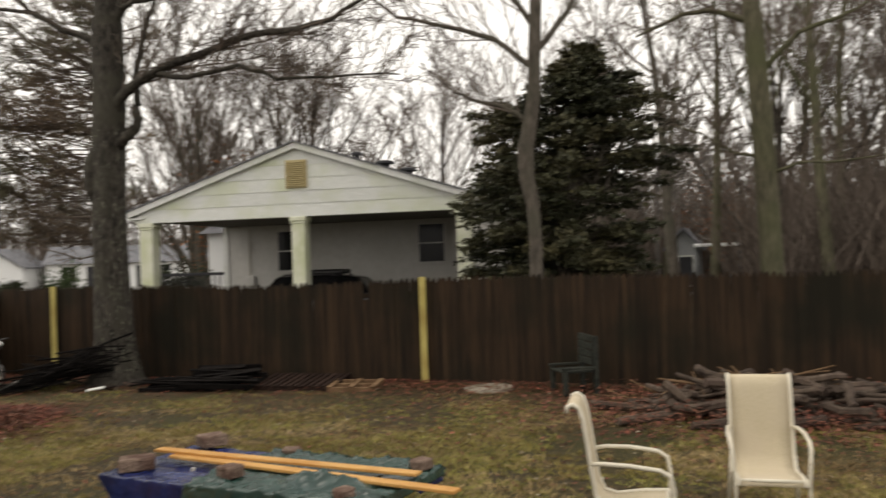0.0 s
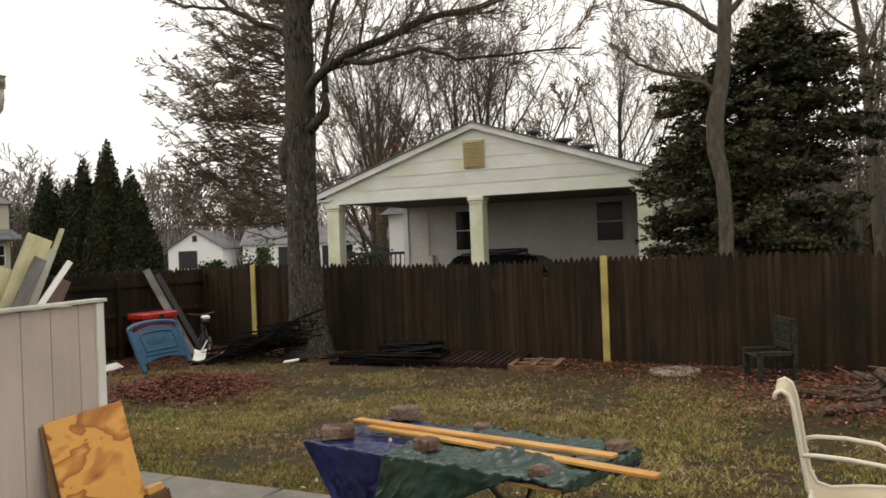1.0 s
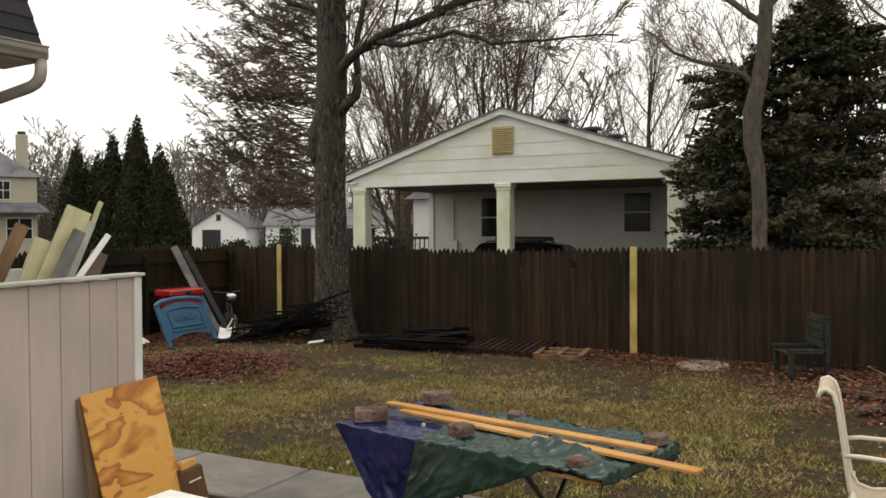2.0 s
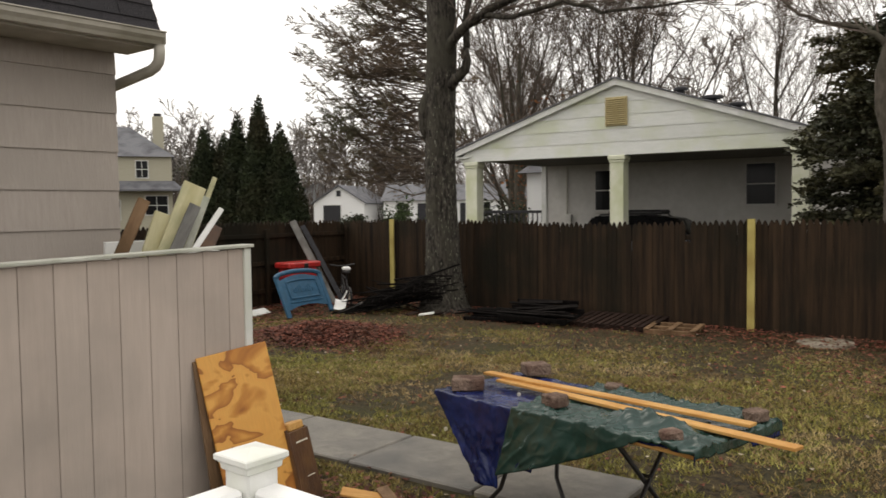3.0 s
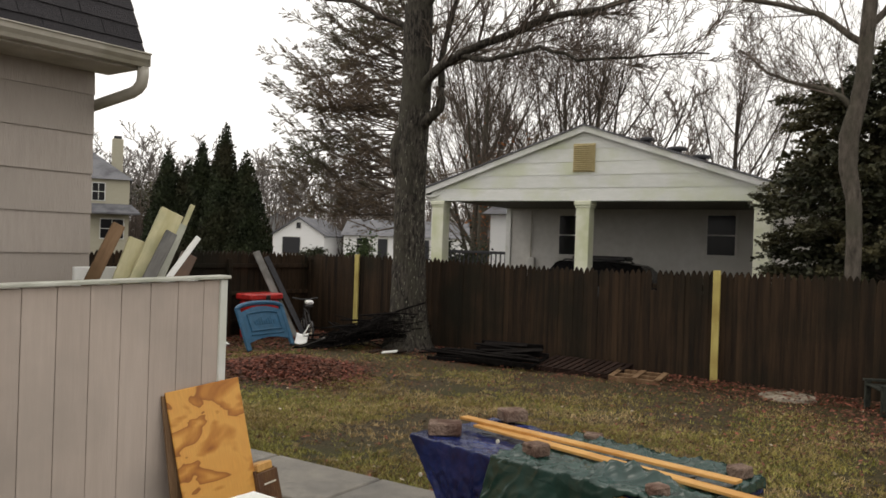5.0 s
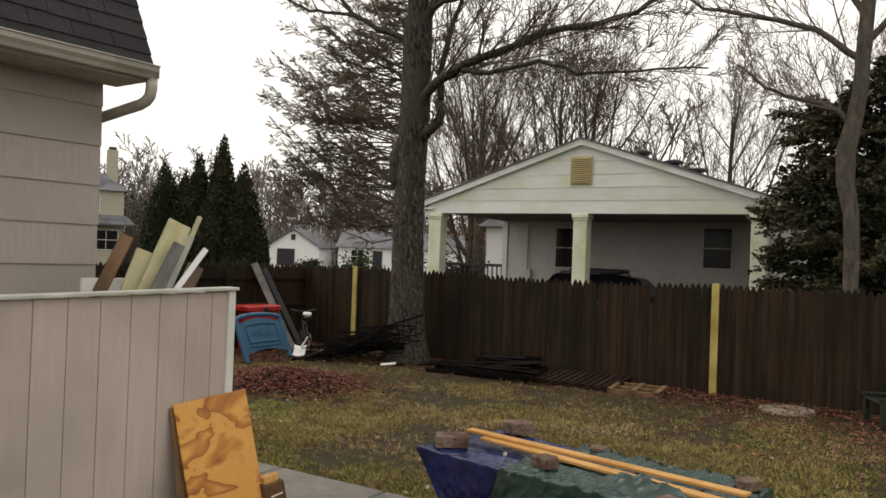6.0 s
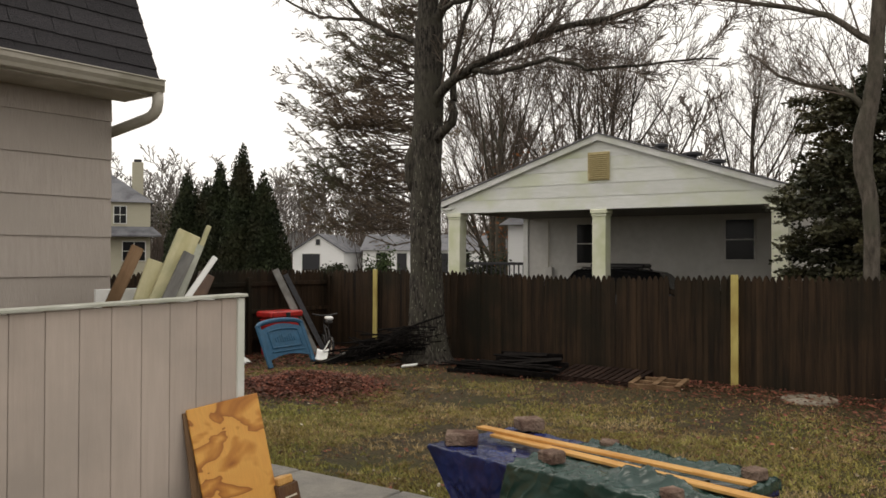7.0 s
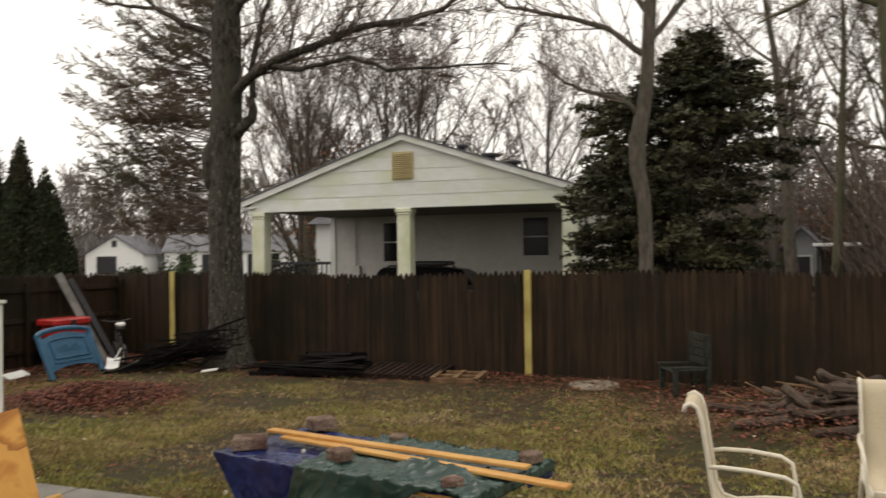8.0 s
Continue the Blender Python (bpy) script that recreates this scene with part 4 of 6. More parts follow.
def build_pallet(x, y, z, rz, w, d, material, label, tilt=0, gap=0.16, lengthwise=False):
    p = thing("pallet", label, "pallet", x, y, z, rz, group="pallets by the fence")
    p.matrix_world = pose(x, y, z, tilt, 0, rz)
    for yy in (-d / 2 + 0.03, 0, d / 2 - 0.03):
        part("stringer", B((-w / 2, yy - 0.02, 0), (w / 2, yy + 0.02, 0.085), 0.004), material, p)
    if lengthwise:
        rnd = random.Random(int(100 * abs(x)))
        for i in range(int(d / 0.14) + 1):
            yy = -d / 2 + 0.05 + i * 0.14
            part("slat", B((-w / 2 - rnd.uniform(-0.12, 0.2), yy - 0.045, 0.088), (w / 2 + rnd.uniform(-0.3, 0.15), yy + 0.045, 0.106), 0.003, pose(0, 0, 0, rnd.gauss(0, 7), rnd.gauss(0, 2), rnd.gauss(0, 6))), material, p)
        for xx in (-w / 2 + 0.08, 0.02, w / 2 - 0.08):
            part("bearer", B((xx - 0.045, -d / 2, -0.02), (xx + 0.045, d / 2, 0.0), 0.003), material, p)
        return p
    n = int(w / gap)
    for i in range(n + 1):
        xx = -w / 2 + 0.05 + (w - 0.1) * i / n
        part("slat", B((xx - 0.045, -d / 2, 0.086), (xx + 0.045, d / 2, 0.102), 0.003), material, p)
    return p


build_pallet(-8.5, 12.95, 0.03, 12, 1.7, 0.9, CHAR, "blackened broken pallet on the grass", 5, 0.16, True)
build_pallet(-7.85, 12.85, 0.12, 3, 1.4, 0.75, CHAR, "blackened broken pallet stacked on another", 9, 0.16, True)
build_pallet(-8.0, 13.15, 0.2, 14, 1.2, 0.7, CHAR, "tilted black pallet on top of the stack", 13, 0.16, True)
build_pallet(-6.5, 13.25, 0.04, 2, 1.5, 0.9, DARKPALLET, "dark brown rotten pallet lying flat", 6, 0.13)
build_pallet(-5.42, 13.1, 0.02, 6, 0.85, 0.6, OLDWOOD, "small light brown pallet with open slats", 5, 0.3)
leaning_board("black_pole", "thin dark pole lying on the pallets", "pole", (-9.75, 12.75, 0.05), (-8.3, 12.95, 0.24), 0.035, 0.03, CHAR, (0, 0, 1))
for k, (x, y, a, w, m) in enumerate(((-10.15, 12.35, 25, 0.3, WHITE), (-10.4, 12.2, 80, 0.24, DARKPALLET), (-10.0, 12.55, -20, 0.2, DARKPALLET))):
    o = part("yard_scrap", B((-w / 2, -0.06, 0), (w / 2, 0.06, 0.03), 0.008), m, None)
    o.matrix_world = pose(x, y, 0.04, 6, -8, a)
    tagged(o, "broken scrap lying at the foot of the tree", "scrap", "scraps by the tree")
# low flat disc that stands in for a patch of pale sand
SANDPATCH = mat("pale_sandy_soil", (0.2, 0.17, 0.13), (0.34, 0.3, 0.24), 9, 0.8, 0.2, c3=(0.14, 0.11, 0.07), scale2=4)
o = part("stepping_stone", tube(bmesh.new(), [(0, 0, 0), (0, 0, 0.05), (0, 0, 0.06)], [0.42, 0.4, 0.3], 11), SANDPATCH, None)
o.matrix_world = pose(-3.15, 13.35, -0.01, 0, 0, 20)
tagged(o, "pale sandy patch in the grass by the fence", "stone")


def build_old_chair():
    c = thing("garden_chair", "old dark weathered wooden chair by the fence", "chair", -1.7, 13.2, 0, -62)
    for x in (-0.3, 0.3):
        part("leg", B((x - 0.035, -0.3, 0), (x + 0.035, -0.23, 0.4), 0.004), GREYBLACK, c)
        part("leg", B((x - 0.035, 0.2, 0), (x + 0.035, 0.27, 0.9), 0.004), GREYBLACK, c)
        part("arm", B((x - 0.05, -0.32, 0.4), (x + 0.05, 0.2, 0.43), 0.004), GREYBLACK, c)
    for k in range(5):
        part("seat_slat", B((-0.3, -0.3 + k * 0.11, 0.34), (0.3, -0.2 + k * 0.11, 0.365), 0.004), GREYBLACK, c)
    for k in range(4):
        part("back_slat", B((-0.3, 0.17, 0.45 + k * 0.12), (0.3, 0.2, 0.55 + k * 0.12), 0.004), GREYBLACK, c)


GREYBLACK = mat("blackened_wood", (0.012, 0.014, 0.012), (0.042, 0.045, 0.036), 12, 0.7, 0.15)
build_old_chair()


# ---- car under the carport ----
def build_car():
    PAINT = mat("black_car_paint", (0.008, 0.008, 0.009), (0.012, 0.012, 0.013), 3, 0.18, 0.0)
    c = thing("parked_car", "dark car with a roof rack parked under the carport", "car", -9.55, 21.75, 0.06, 5)
    side = [(-2.3, 0.35), (2.3, 0.35), (2.35, 0.75), (2.2, 0.95), (1.25, 1.05), (0.6, 1.68), (-0.2, 1.78), (-1.7, 1.76), (-2.2, 1.1), (-2.35, 0.8)]
    bm = prism(bmesh.new(), side, -0.88, 0.88)
    for v in bm.verts:
        if v.co.z > 1.2:
            v.co.y *= 0.82
    bmesh.ops.bevel(bm, geom=list(bm.edges), offset=0.05, segments=2, affect='EDGES')
    part("body", bm, PAINT, c, "", True)
    for a, b in ((-1.75, -0.75), (-0.68, 0.3)):
        bm = prism(bmesh.new(), [(a, 1.12), (b + 0.3, 1.12), (b, 1.52), (a + 0.1, 1.54)], -0.86, -0.8)
        part("side_window", bm, BLACKGLASS, c)
    for x in (-1.4, 1.4):
        for y in (-0.86, 0.86):
            w = part("wheel", tube(bmesh.new(), [(x, y - 0.1, 0.33), (x, y + 0.1, 0.33)], 0.33, 18), BLACKMETAL, c)
            part("rim", tube(bmesh.new(), [(x, y - 0.11, 0.33), (x, y + 0.11, 0.33)], 0.2, 12), CHAIRMETAL, w, "grey metal rim")
    for y in (-0.6, 0.6):
        part("roof_rail", tube(bmesh.new(), [(-1.6, y, 1.72), (-1.5, y, 1.8), (0.0, y, 1.82), (0.15, y, 1.72)], 0.025, 6), BLACKMETAL, c)
    for x in (-1.2, -0.3):
        part("crossbar", B((x - 0.03, -0.62, 1.765), (x + 0.03, 0.62, 1.795), 0.006), BLACKMETAL, c)
    part("cargo_bundle", B((-1.4, -0.35, 1.796), (0.2, 0.35, 1.93), 0.05), BLACKMETAL, c)
    for s in (-1, 1):
        part("headlight", B((2.2, s * 0.65 - 0.15, 0.72), (2.33, s * 0.65 + 0.15, 0.85), 0.03), CHAIRMETAL, c, "clear headlight")
        part("mirror", B((0.62, s * 0.98 - 0.1, 1.08), (0.78, s * 0.98 + 0.1, 1.22), 0.03), PAINT, c)


build_car()


# ---- trees ----
BARK = mat("grey_brown_bark", (0.012, 0.0105, 0.009), (0.105, 0.093, 0.077), 20, 0.9, 0.6, (1, 1, 0.3), c3=(0.06, 0.056, 0.043), scale2=2.2, fine=45, cut=(0.40, 0.68))
LICHEN = mat("pale_lichen", (0.14, 0.14, 0.11), (0.26, 0.255, 0.21), 20, 0.9, 0.0, island=0.3)
MOSSBARK = mat("mossy_bark", (0.05, 0.046, 0.03), (0.14, 0.128, 0.085), 12, 0.9, 0.5, (1, 1, 0.25), c3=(0.09, 0.092, 0.05), scale2=0.8)
SMOOTHBARK = mat("smooth_grey_bark", (0.05, 0.042, 0.034), (0.14, 0.12, 0.098), 12, 0.85, 0.4, (1, 1, 0.35), c3=(0.085, 0.08, 0.06), scale2=1.4)
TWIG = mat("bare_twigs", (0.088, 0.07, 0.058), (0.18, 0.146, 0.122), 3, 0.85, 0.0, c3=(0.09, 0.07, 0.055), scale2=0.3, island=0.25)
# distance haze is put into this colour: paler and greyer than the near twigs
HAZETWIG = mat("hazed_far_twigs", (0.125, 0.112, 0.102), (0.21, 0.19, 0.175), 1.0, 0.9, 0.0, c3=(0.15, 0.132, 0.12), scale2=0.1, island=0.3)
BRUSH = mat("brown_brush", (0.07, 0.056, 0.047), (0.15, 0.121, 0.102), 0.5, 0.9, 0.0, c3=(0.115, 0.088, 0.07), scale2=0.2, island=0.4)
NEEDLE = mat("pine_needles", (0.13, 0.095, 0.063), (0.22, 0.165, 0.118), 0.6, 0.7, 0.0, c3=(0.1, 0.112, 0.064), scale2=0.3, island=0.35)
SPRUCE = mat("dark_evergreen", (0.023, 0.027, 0.015), (0.062, 0.064, 0.035), 1.2, 0.5, 0.0, c3=(0.095, 0.084, 0.042), scale2=0.7, island=0.4)
CEDAR = mat("arborvitae_green", (0.016, 0.022, 0.011), (0.032, 0.042, 0.018), 1.5, 0.7, 0.0, c3=(0.035, 0.032, 0.016), scale2=0.9, island=0.35)
LEAFRED = mat("fallen_leaves", (0.042, 0.013, 0.009), (0.23, 0.078, 0.05), 7.0, 0.7, 0.0, c3=(0.12, 0.058, 0.036), scale2=1.6, island=0.75)
PALELEAF = mat("pale_dry_leaf", (0.28, 0.22, 0.15), (0.5, 0.43, 0.33), 3.0, 0.6, 0.0, island=0.3)
LEAFORANGE = mat("dry_orange_leaves", (0.19, 0.075, 0.035), (0.3, 0.13, 0.06), 2.0, 0.7, 0.0, island=0.35)
GRASSGREEN = mat("green_grass", (0.14, 0.145, 0.034), (0.38, 0.35, 0.1), 3.0, 0.6, 0.0, c3=(0.25, 0.19, 0.06), scale2=0.6, island=0.4)
GRASSTAN = mat("dead_grass", (0.24, 0.17, 0.075), (0.52, 0.39, 0.2), 3.0, 0.7, 0.0, c3=(0.11, 0.062, 0.025), scale2=0.6, island=0.4)


def add_tube(out, pts, radii, sides):
    """Appends an open tube to out = (verts, faces)."""
    V, F = out
    side = None
    first = len(V)
    n = len(pts)
    for i, p in enumerate(pts):
        d = pts[min(i + 1, n - 1)] - pts[max(i - 1, 0)]
        d.normalize()
        if side is None:
            side = d.orthogonal().normalized()
        side = side - d * side.dot(d)
        side.normalize()
        up = d.cross(side)
        r = radii[i]
        for k in range(sides):
            a = 2 * math.pi * k / sides
            q = p + side * (r * math.cos(a)) + up * (r * math.sin(a))
            V.append((q.x, q.y, q.z))
    for i in range(n - 1):
        o = first + i * sides
        for k in range(sides):
            k2 = (k + 1) % sides
            F.append((o + k, o + k2, o + sides + k2, o + sides + k))


def grow(outs, rnd, p, d, length, r, level, spec):
    """A limb with its own limbs. outs: a mesh for the trunk and one for the crown."""
    deepest = len(spec["kids"])
    n = (8, 5, 3, 2, 1)[min(level, 4)]
    pts, radii = [p.copy()], [r]
    d = d.normalized()
    wob = spec["wobble"] * (0.5 if level == 0 else 1)
    lift = spec["lift"][min(level, len(spec["lift"]) - 1)]
    tip = 0.1 if level == 0 else 0.18
    for i in range(n):
        d = (d + Vector((rnd.gauss(0, wob), rnd.gauss(0, wob), rnd.gauss(0, wob) + lift / n))).normalized()
        pts.append(pts[-1] + d * (length / n))
        radii.append(r * (1 - (1 - tip) * (i + 1) / n))
    add_tube(outs[0] if level < spec.get("woody", 2) else outs[1], pts, [max(q, spec["thin"]) for q in radii], (10, 6, 4, 3, 3)[min(level, 4)])
    if level >= deepest:
        return
    spin = rnd.uniform(0, 6.28)
    kids = spec["kids"][level]
    for k in range(kids):
        t = spec["from"][level] + (1 - spec["from"][level]) * (k + rnd.random()) / kids
        i = min(n - 1, int(t * n))
        f = t * n - i
        q = pts[i].lerp(pts[i + 1], f)
        ax = (pts[i + 1] - pts[i]).normalized()
        spin += 2.4 + rnd.gauss(0, 0.4)
        side = ax.orthogonal().normalized()
        side.rotate(Matrix.Rotation(spin, 3, ax))
        ang = radians(spec["angle"][level] + rnd.gauss(0, 9))
        kd = ax * math.cos(ang) + side * math.sin(ang)
        kl = length * spec["ratio"][level] * (1.1 - 0.6 * t) * rnd.uniform(0.7, 1.2)
        grow(outs, rnd, q, kd, kl, radii[i] * spec["slim"][level], level + 1, spec)


FAN = dict(kids=(13, 8, 7, 6), angle=(27, 26, 30, 33), ratio=(0.82, 0.55, 0.5, 0.5), slim=(0.4, 0.45, 0.5, 0.6), lift=(0.1, 0.35, 0.25, 0.15, 0.1), wobble=0.055, thin=0.0065)
FAN["from"] = (0.06, 0.15, 0.2, 0.15)
SPREAD = dict(kids=(12, 9, 8, 5), angle=(40, 34, 34, 34), ratio=(0.85, 0.5, 0.5, 0.5), slim=(0.42, 0.42, 0.5, 0.6), lift=(0.15, 0.3, 0.25, 0.15, 0.1), wobble=0.055, thin=0.006)
SPREAD["from"] = (0.1, 0.2, 0.2, 0.15)
TALL = dict(kids=(12, 7, 6, 5), angle=(38, 42, 42, 40), ratio=(0.36, 0.5, 0.5, 0.5), slim=(0.4, 0.5, 0.55, 0.6), lift=(0.1, 0.5, 0.3, 0.2, 0.1), wobble=0.07, thin=0.007)
TALL["from"] = (0.4, 0.25, 0.2, 0.15)


def bare_tree(name, label, seed, height, r, spec, bark, twig, group="bare trees"):
    rnd = random.Random(seed)
    outs = (([], []), ([], []))
    grow(outs, rnd, Vector((0, 0, -0.1)), Vector((rnd.gauss(0, 0.03), rnd.gauss(0, 0.03), 1)), height, r, 0, spec)
    t = thing(name, label, "tree", group=group)
    raw("trunk", *outs[0], bark, t, True)
    raw("crown", *outs[1], twig, t)
    return t


def branch_run(outs, rnd, pts, r0, r1, spec, kids, length, level=2):
    """A given limb, with twigs growing from it."""
    pts = [Vector(p) for p in pts]
    n = len(pts)
    fine, fr = [], []
    for i in range(n - 1):
        for s in range(3):
            a, b = pts[i], pts[i + 1]
            fine.append(a.lerp(b, s / 3) + Vector((0, 0, rnd.gauss(0, 0.015))))
            fr.append(r0 + (r1 - r0) * (i + s / 3) / (n - 1))
    fine.append(pts[-1])
    fr.append(r1)
    add_tube(outs[0], fine, fr, 9)
    for k in range(kids):
        t = 0.15 + 0.85 * (k + rnd.random()) / kids
        i = min(len(fine) - 2, int(t * (len(fine) - 1)))
        ax = (fine[i + 1] - fine[i]).normalized()
        side = ax.orthogonal().normalized()
        side.rotate(Matrix.Rotation(rnd.uniform(0, 6.28), 3, ax))
        d = ax * 0.75 + side * 0.6 + Vector((0, 0, 0.35))
        grow(outs, rnd, fine[i], d, length * rnd.uniform(0.5, 1.2) * (1.15 - 0.5 * t), min(fr[i] * 0.36, 0.03), level, spec)


def build_main_oak():
    rnd = random.Random(21)
    outs = (([], []), ([], []))
    Y = 13.3
    trunk = [(-10.45, Y, -0.1), (-10.45, Y, 0.12), (-10.46, Y, 0.4), (-10.49, Y, 0.9), (-10.51, Y, 1.8), (-10.53, Y, 2.7), (-10.53, Y, 3.55), (-10.50, Y, 4.4), (-10.46, Y, 5.3), (-10.46, Y, 6.2), (-10.46, Y, 7.0)]
    rad = [0.66, 0.49, 0.395, 0.345, 0.318, 0.30, 0.298, 0.298, 0.305, 0.285, 0.275]
    # fluted, flared trunk
    V, F = outs[0]
    sides = 56
    fine, fr = [], []
    for i in range(len(trunk) - 1):
        for s in range(14):
            fine.append(Vector(trunk[i]).lerp(Vector(trunk[i + 1]), s / 14))
            fr.append(rad[i] + (rad[i + 1] - rad[i]) * s / 14)
    fine.append(Vector(trunk[-1]))
    fr.append(rad[-1])
    for c, r in zip(fine, fr):
        for k in range(sides):
            a = 2 * math.pi * k / sides
            rr = r * (1 + 0.05 * noise.noise((math.cos(a) * 2, math.sin(a) * 2, c.z * 0.8)) + 0.09 * abs(noise.noise((math.cos(a) * 9, math.sin(a) * 9, c.z * 1.7))) + 0.05 * noise.noise((math.cos(a) * 14, math.sin(a) * 14, c.z * 5)) + 0.09 * max(0, 0.6 - c.z) * math.cos(5 * a))
            V.append((c.x + rr * math.cos(a), c.y + rr * math.sin(a), c.z))
    for i in range(len(fine) - 1):
        for k in range(sides):
            k2 = (k + 1) % sides
            F.append((i * sides + k, i * sides + k2, (i + 1) * sides + k2, (i + 1) * sides + k))
    sp = dict(SPREAD)
    sp["thin"] = 0.006
    sp["kids"] = (9, 6, 7, 6)
    run = lambda pts, r0, r1, kids, length: branch_run(outs, rnd, pts, r0, r1, sp, kids, length)
    run([(-10.46, Y, 6.9), (-10.5, Y, 7.7), (-10.6, Y, 9.0), (-10.4, Y + 0.2, 11), (-10.2, Y, 13)], 0.25, 0.07, 14, 3.2)
    run([(-10.38, Y, 5.0), (-10.2, Y - 0.1, 5.35), (-9.81, Y - 0.15, 5.63), (-9.37, Y - 0.2, 5.78), (-8.61, Y - 0.2, 5.99), (-7.8, Y - 0.2, 6.15), (-7.15, Y - 0.2, 6.32), (-6.37, Y - 0.1, 6.32), (-5.75, Y, 6.45), (-5.2, Y, 6.69), (-4.4, Y, 7.1)], 0.115, 0.022, 26, 1.9)
    run([(-9.2, Y - 0.2, 5.8), (-8.73, Y - 0.3, 5.62), (-7.97, Y - 0.4, 5.64), (-7.32, Y - 0.5, 5.67), (-6.58, Y - 0.5, 5.37), (-5.83, Y - 0.6, 5.29), (-5.1, Y - 0.6, 5.26), (-4.3, Y - 0.6, 5.2)], 0.055, 0.013, 22, 1.5)
    run([(-10.3, Y, 4.5), (-10.02, Y - 0.1, 4.68), (-9.79, Y - 0.1, 4.82), (-9.74, Y - 0.1, 5.0), (-9.87, Y, 5.24)], 0.11, 0.085, 2, 0.5)
    run([(-9.9, Y + 0.1, 5.3), (-10.0, Y + 0.2, 5.94), (-9.84, Y + 0.3, 6.84), (-9.71, Y + 0.4, 7.28), (-9.4, Y + 0.6, 8.6)], 0.075, 0.03, 10, 1.8)
    run([(-10.7, Y, 6.5), (-10.94, Y, 6.71), (-11.48, Y - 0.1, 6.91), (-12.14, Y - 0.2, 7.32), (-12.4, Y - 0.2, 7.61), (-12.76, Y - 0.2, 8.06), (-13.2, Y - 0.2, 9.0)], 0.075, 0.025, 12, 1.8)
    run([(-12.1, Y - 0.2, 7.3), (-12.8, Y - 0.3, 7.4), (-13.54, Y - 0.3, 7.61), (-14.5, Y - 0.4, 8.17), (-15.3, Y - 0.4, 8.5), (-16.2, Y - 0.4, 8.6)], 0.04, 0.012, 16, 1.3)
    run([(-10.4, Y, 6.8), (-10.13, Y, 7.18), (-9.93, Y, 7.6), (-9.5, Y, 8.8), (-9.0, Y, 10.5)], 0.12, 0.04, 12, 2.2)
    run([(-10.0, Y - 0.1, 7.15), (-9.71, Y - 0.2, 7.18), (-8.89, Y - 0.3, 7.19), (-8.25, Y - 0.3, 7.24), (-7.0, Y - 0.3, 7.6)], 0.06, 0.025, 14, 1.6)
    t = thing("oak_tree", "large bare oak with furrowed grey bark by the fence", "tree")
    raw("trunk", *outs[0], BARK, t, True)
    raw("crown", *outs[1], TWIG, t)
    # pale lichen flecks on the lower bark
    V, F = [], []
    for k in range(900):
        a = rnd.uniform(0, 2 * math.pi)
        z = 0.25 + 4.6 * rnd.random() ** 1.6
        r = float(np.interp(z, [p[2] for p in trunk], rad)) * 1.07 + 0.006
        cx = float(np.interp(z, [p[2] for p in trunk], [p[0] for p in trunk]))
        wd, ht = rnd.uniform(0.003, 0.01) / r, rnd.uniform(0.008, 0.06)
        n = len(V)
        for da, dz in ((-wd, 0), (0, -ht), (wd, 0), (0.3 * wd, ht)):
            V.append((cx + r * math.cos(a + da), Y + r * math.sin(a + da), z + dz))
        F.append((n, n + 1, n + 2, n + 3))
    tagged(raw("lichen", V, F, LICHEN, t), kind="stuff")
    part("burl", tube(bmesh.new(), [(-10.72, Y - 0.2, 3.5), (-10.76, Y - 0.2, 3.75), (-10.77, Y - 0.2, 4.2), (-10.72, Y - 0.18, 4.5)], [0.06, 0.13, 0.13, 0.05], 12), BARK, t, "dark swollen knot on the bark", True)


build_main_oak()


def build_leaning_tree():
    rnd = random.Random(33)
    outs = (([], []), ([], []))
    Y = 14.9
    pts = [Vector(p) for p in ((-2.5, Y, -0.1), (-2.56, Y, 1.0), (-2.58, Y, 1.8), (-2.57, Y, 2.5), (-2.6, Y, 3.1), (-2.70, Y, 3.6), (-2.70, Y, 4.15), (-2.60, Y, 4.6), (-2.52, Y, 5.1), (-2.48, Y, 5.9), (-2.43, Y, 6.7), (-2.3, Y, 9), (-2.1, Y, 12))]
    rad = [0.18, 0.13, 0.122, 0.12, 0.122, 0.142, 0.152, 0.132, 0.12, 0.115, 0.11, 0.08, 0.03]
    add_tube(outs[0], pts, rad, 12)
    sp = dict(SPREAD)
    sp["thin"] = 0.005
    run = lambda p, r0, r1, kids, length: branch_run(outs, rnd, p, r0, r1, sp, kids, length)
    run([(-2.66, Y, 4.6), (-2.85, Y - 0.1, 4.8), (-3.07, Y - 0.1, 4.92), (-3.48, Y - 0.1, 5.06), (-4.0, Y, 5.3), (-4.5, Y, 5.75)], 0.055, 0.02, 14, 1.5)
    run([(-2.5, Y, 5.6), (-3.2, Y, 6.2), (-4.2, Y + 0.1, 6.6), (-5.2, Y + 0.2, 6.9), (-6.0, Y + 0.2, 7.6)], 0.06, 0.02, 18, 1.8)
    run([(-2.45, Y, 6.3), (-3.0, Y + 0.2, 7.2), (-3.6, Y + 0.4, 8.4)], 0.06, 0.03, 12, 2.0)
    run([(-2.45, Y, 5.9), (-1.9, Y + 0.2, 6.6), (-1.4, Y + 0.3, 7.6), (-1.0, Y + 0.3, 9)], 0.06, 0.03, 12, 1.6)
    t = thing("leaning_tree", "slender grey tree with a crooked bare trunk", "tree")
    raw("trunk", *outs[0], SMOOTHBARK, t, True)
    raw("crown", *outs[1], TWIG, t)


build_leaning_tree()


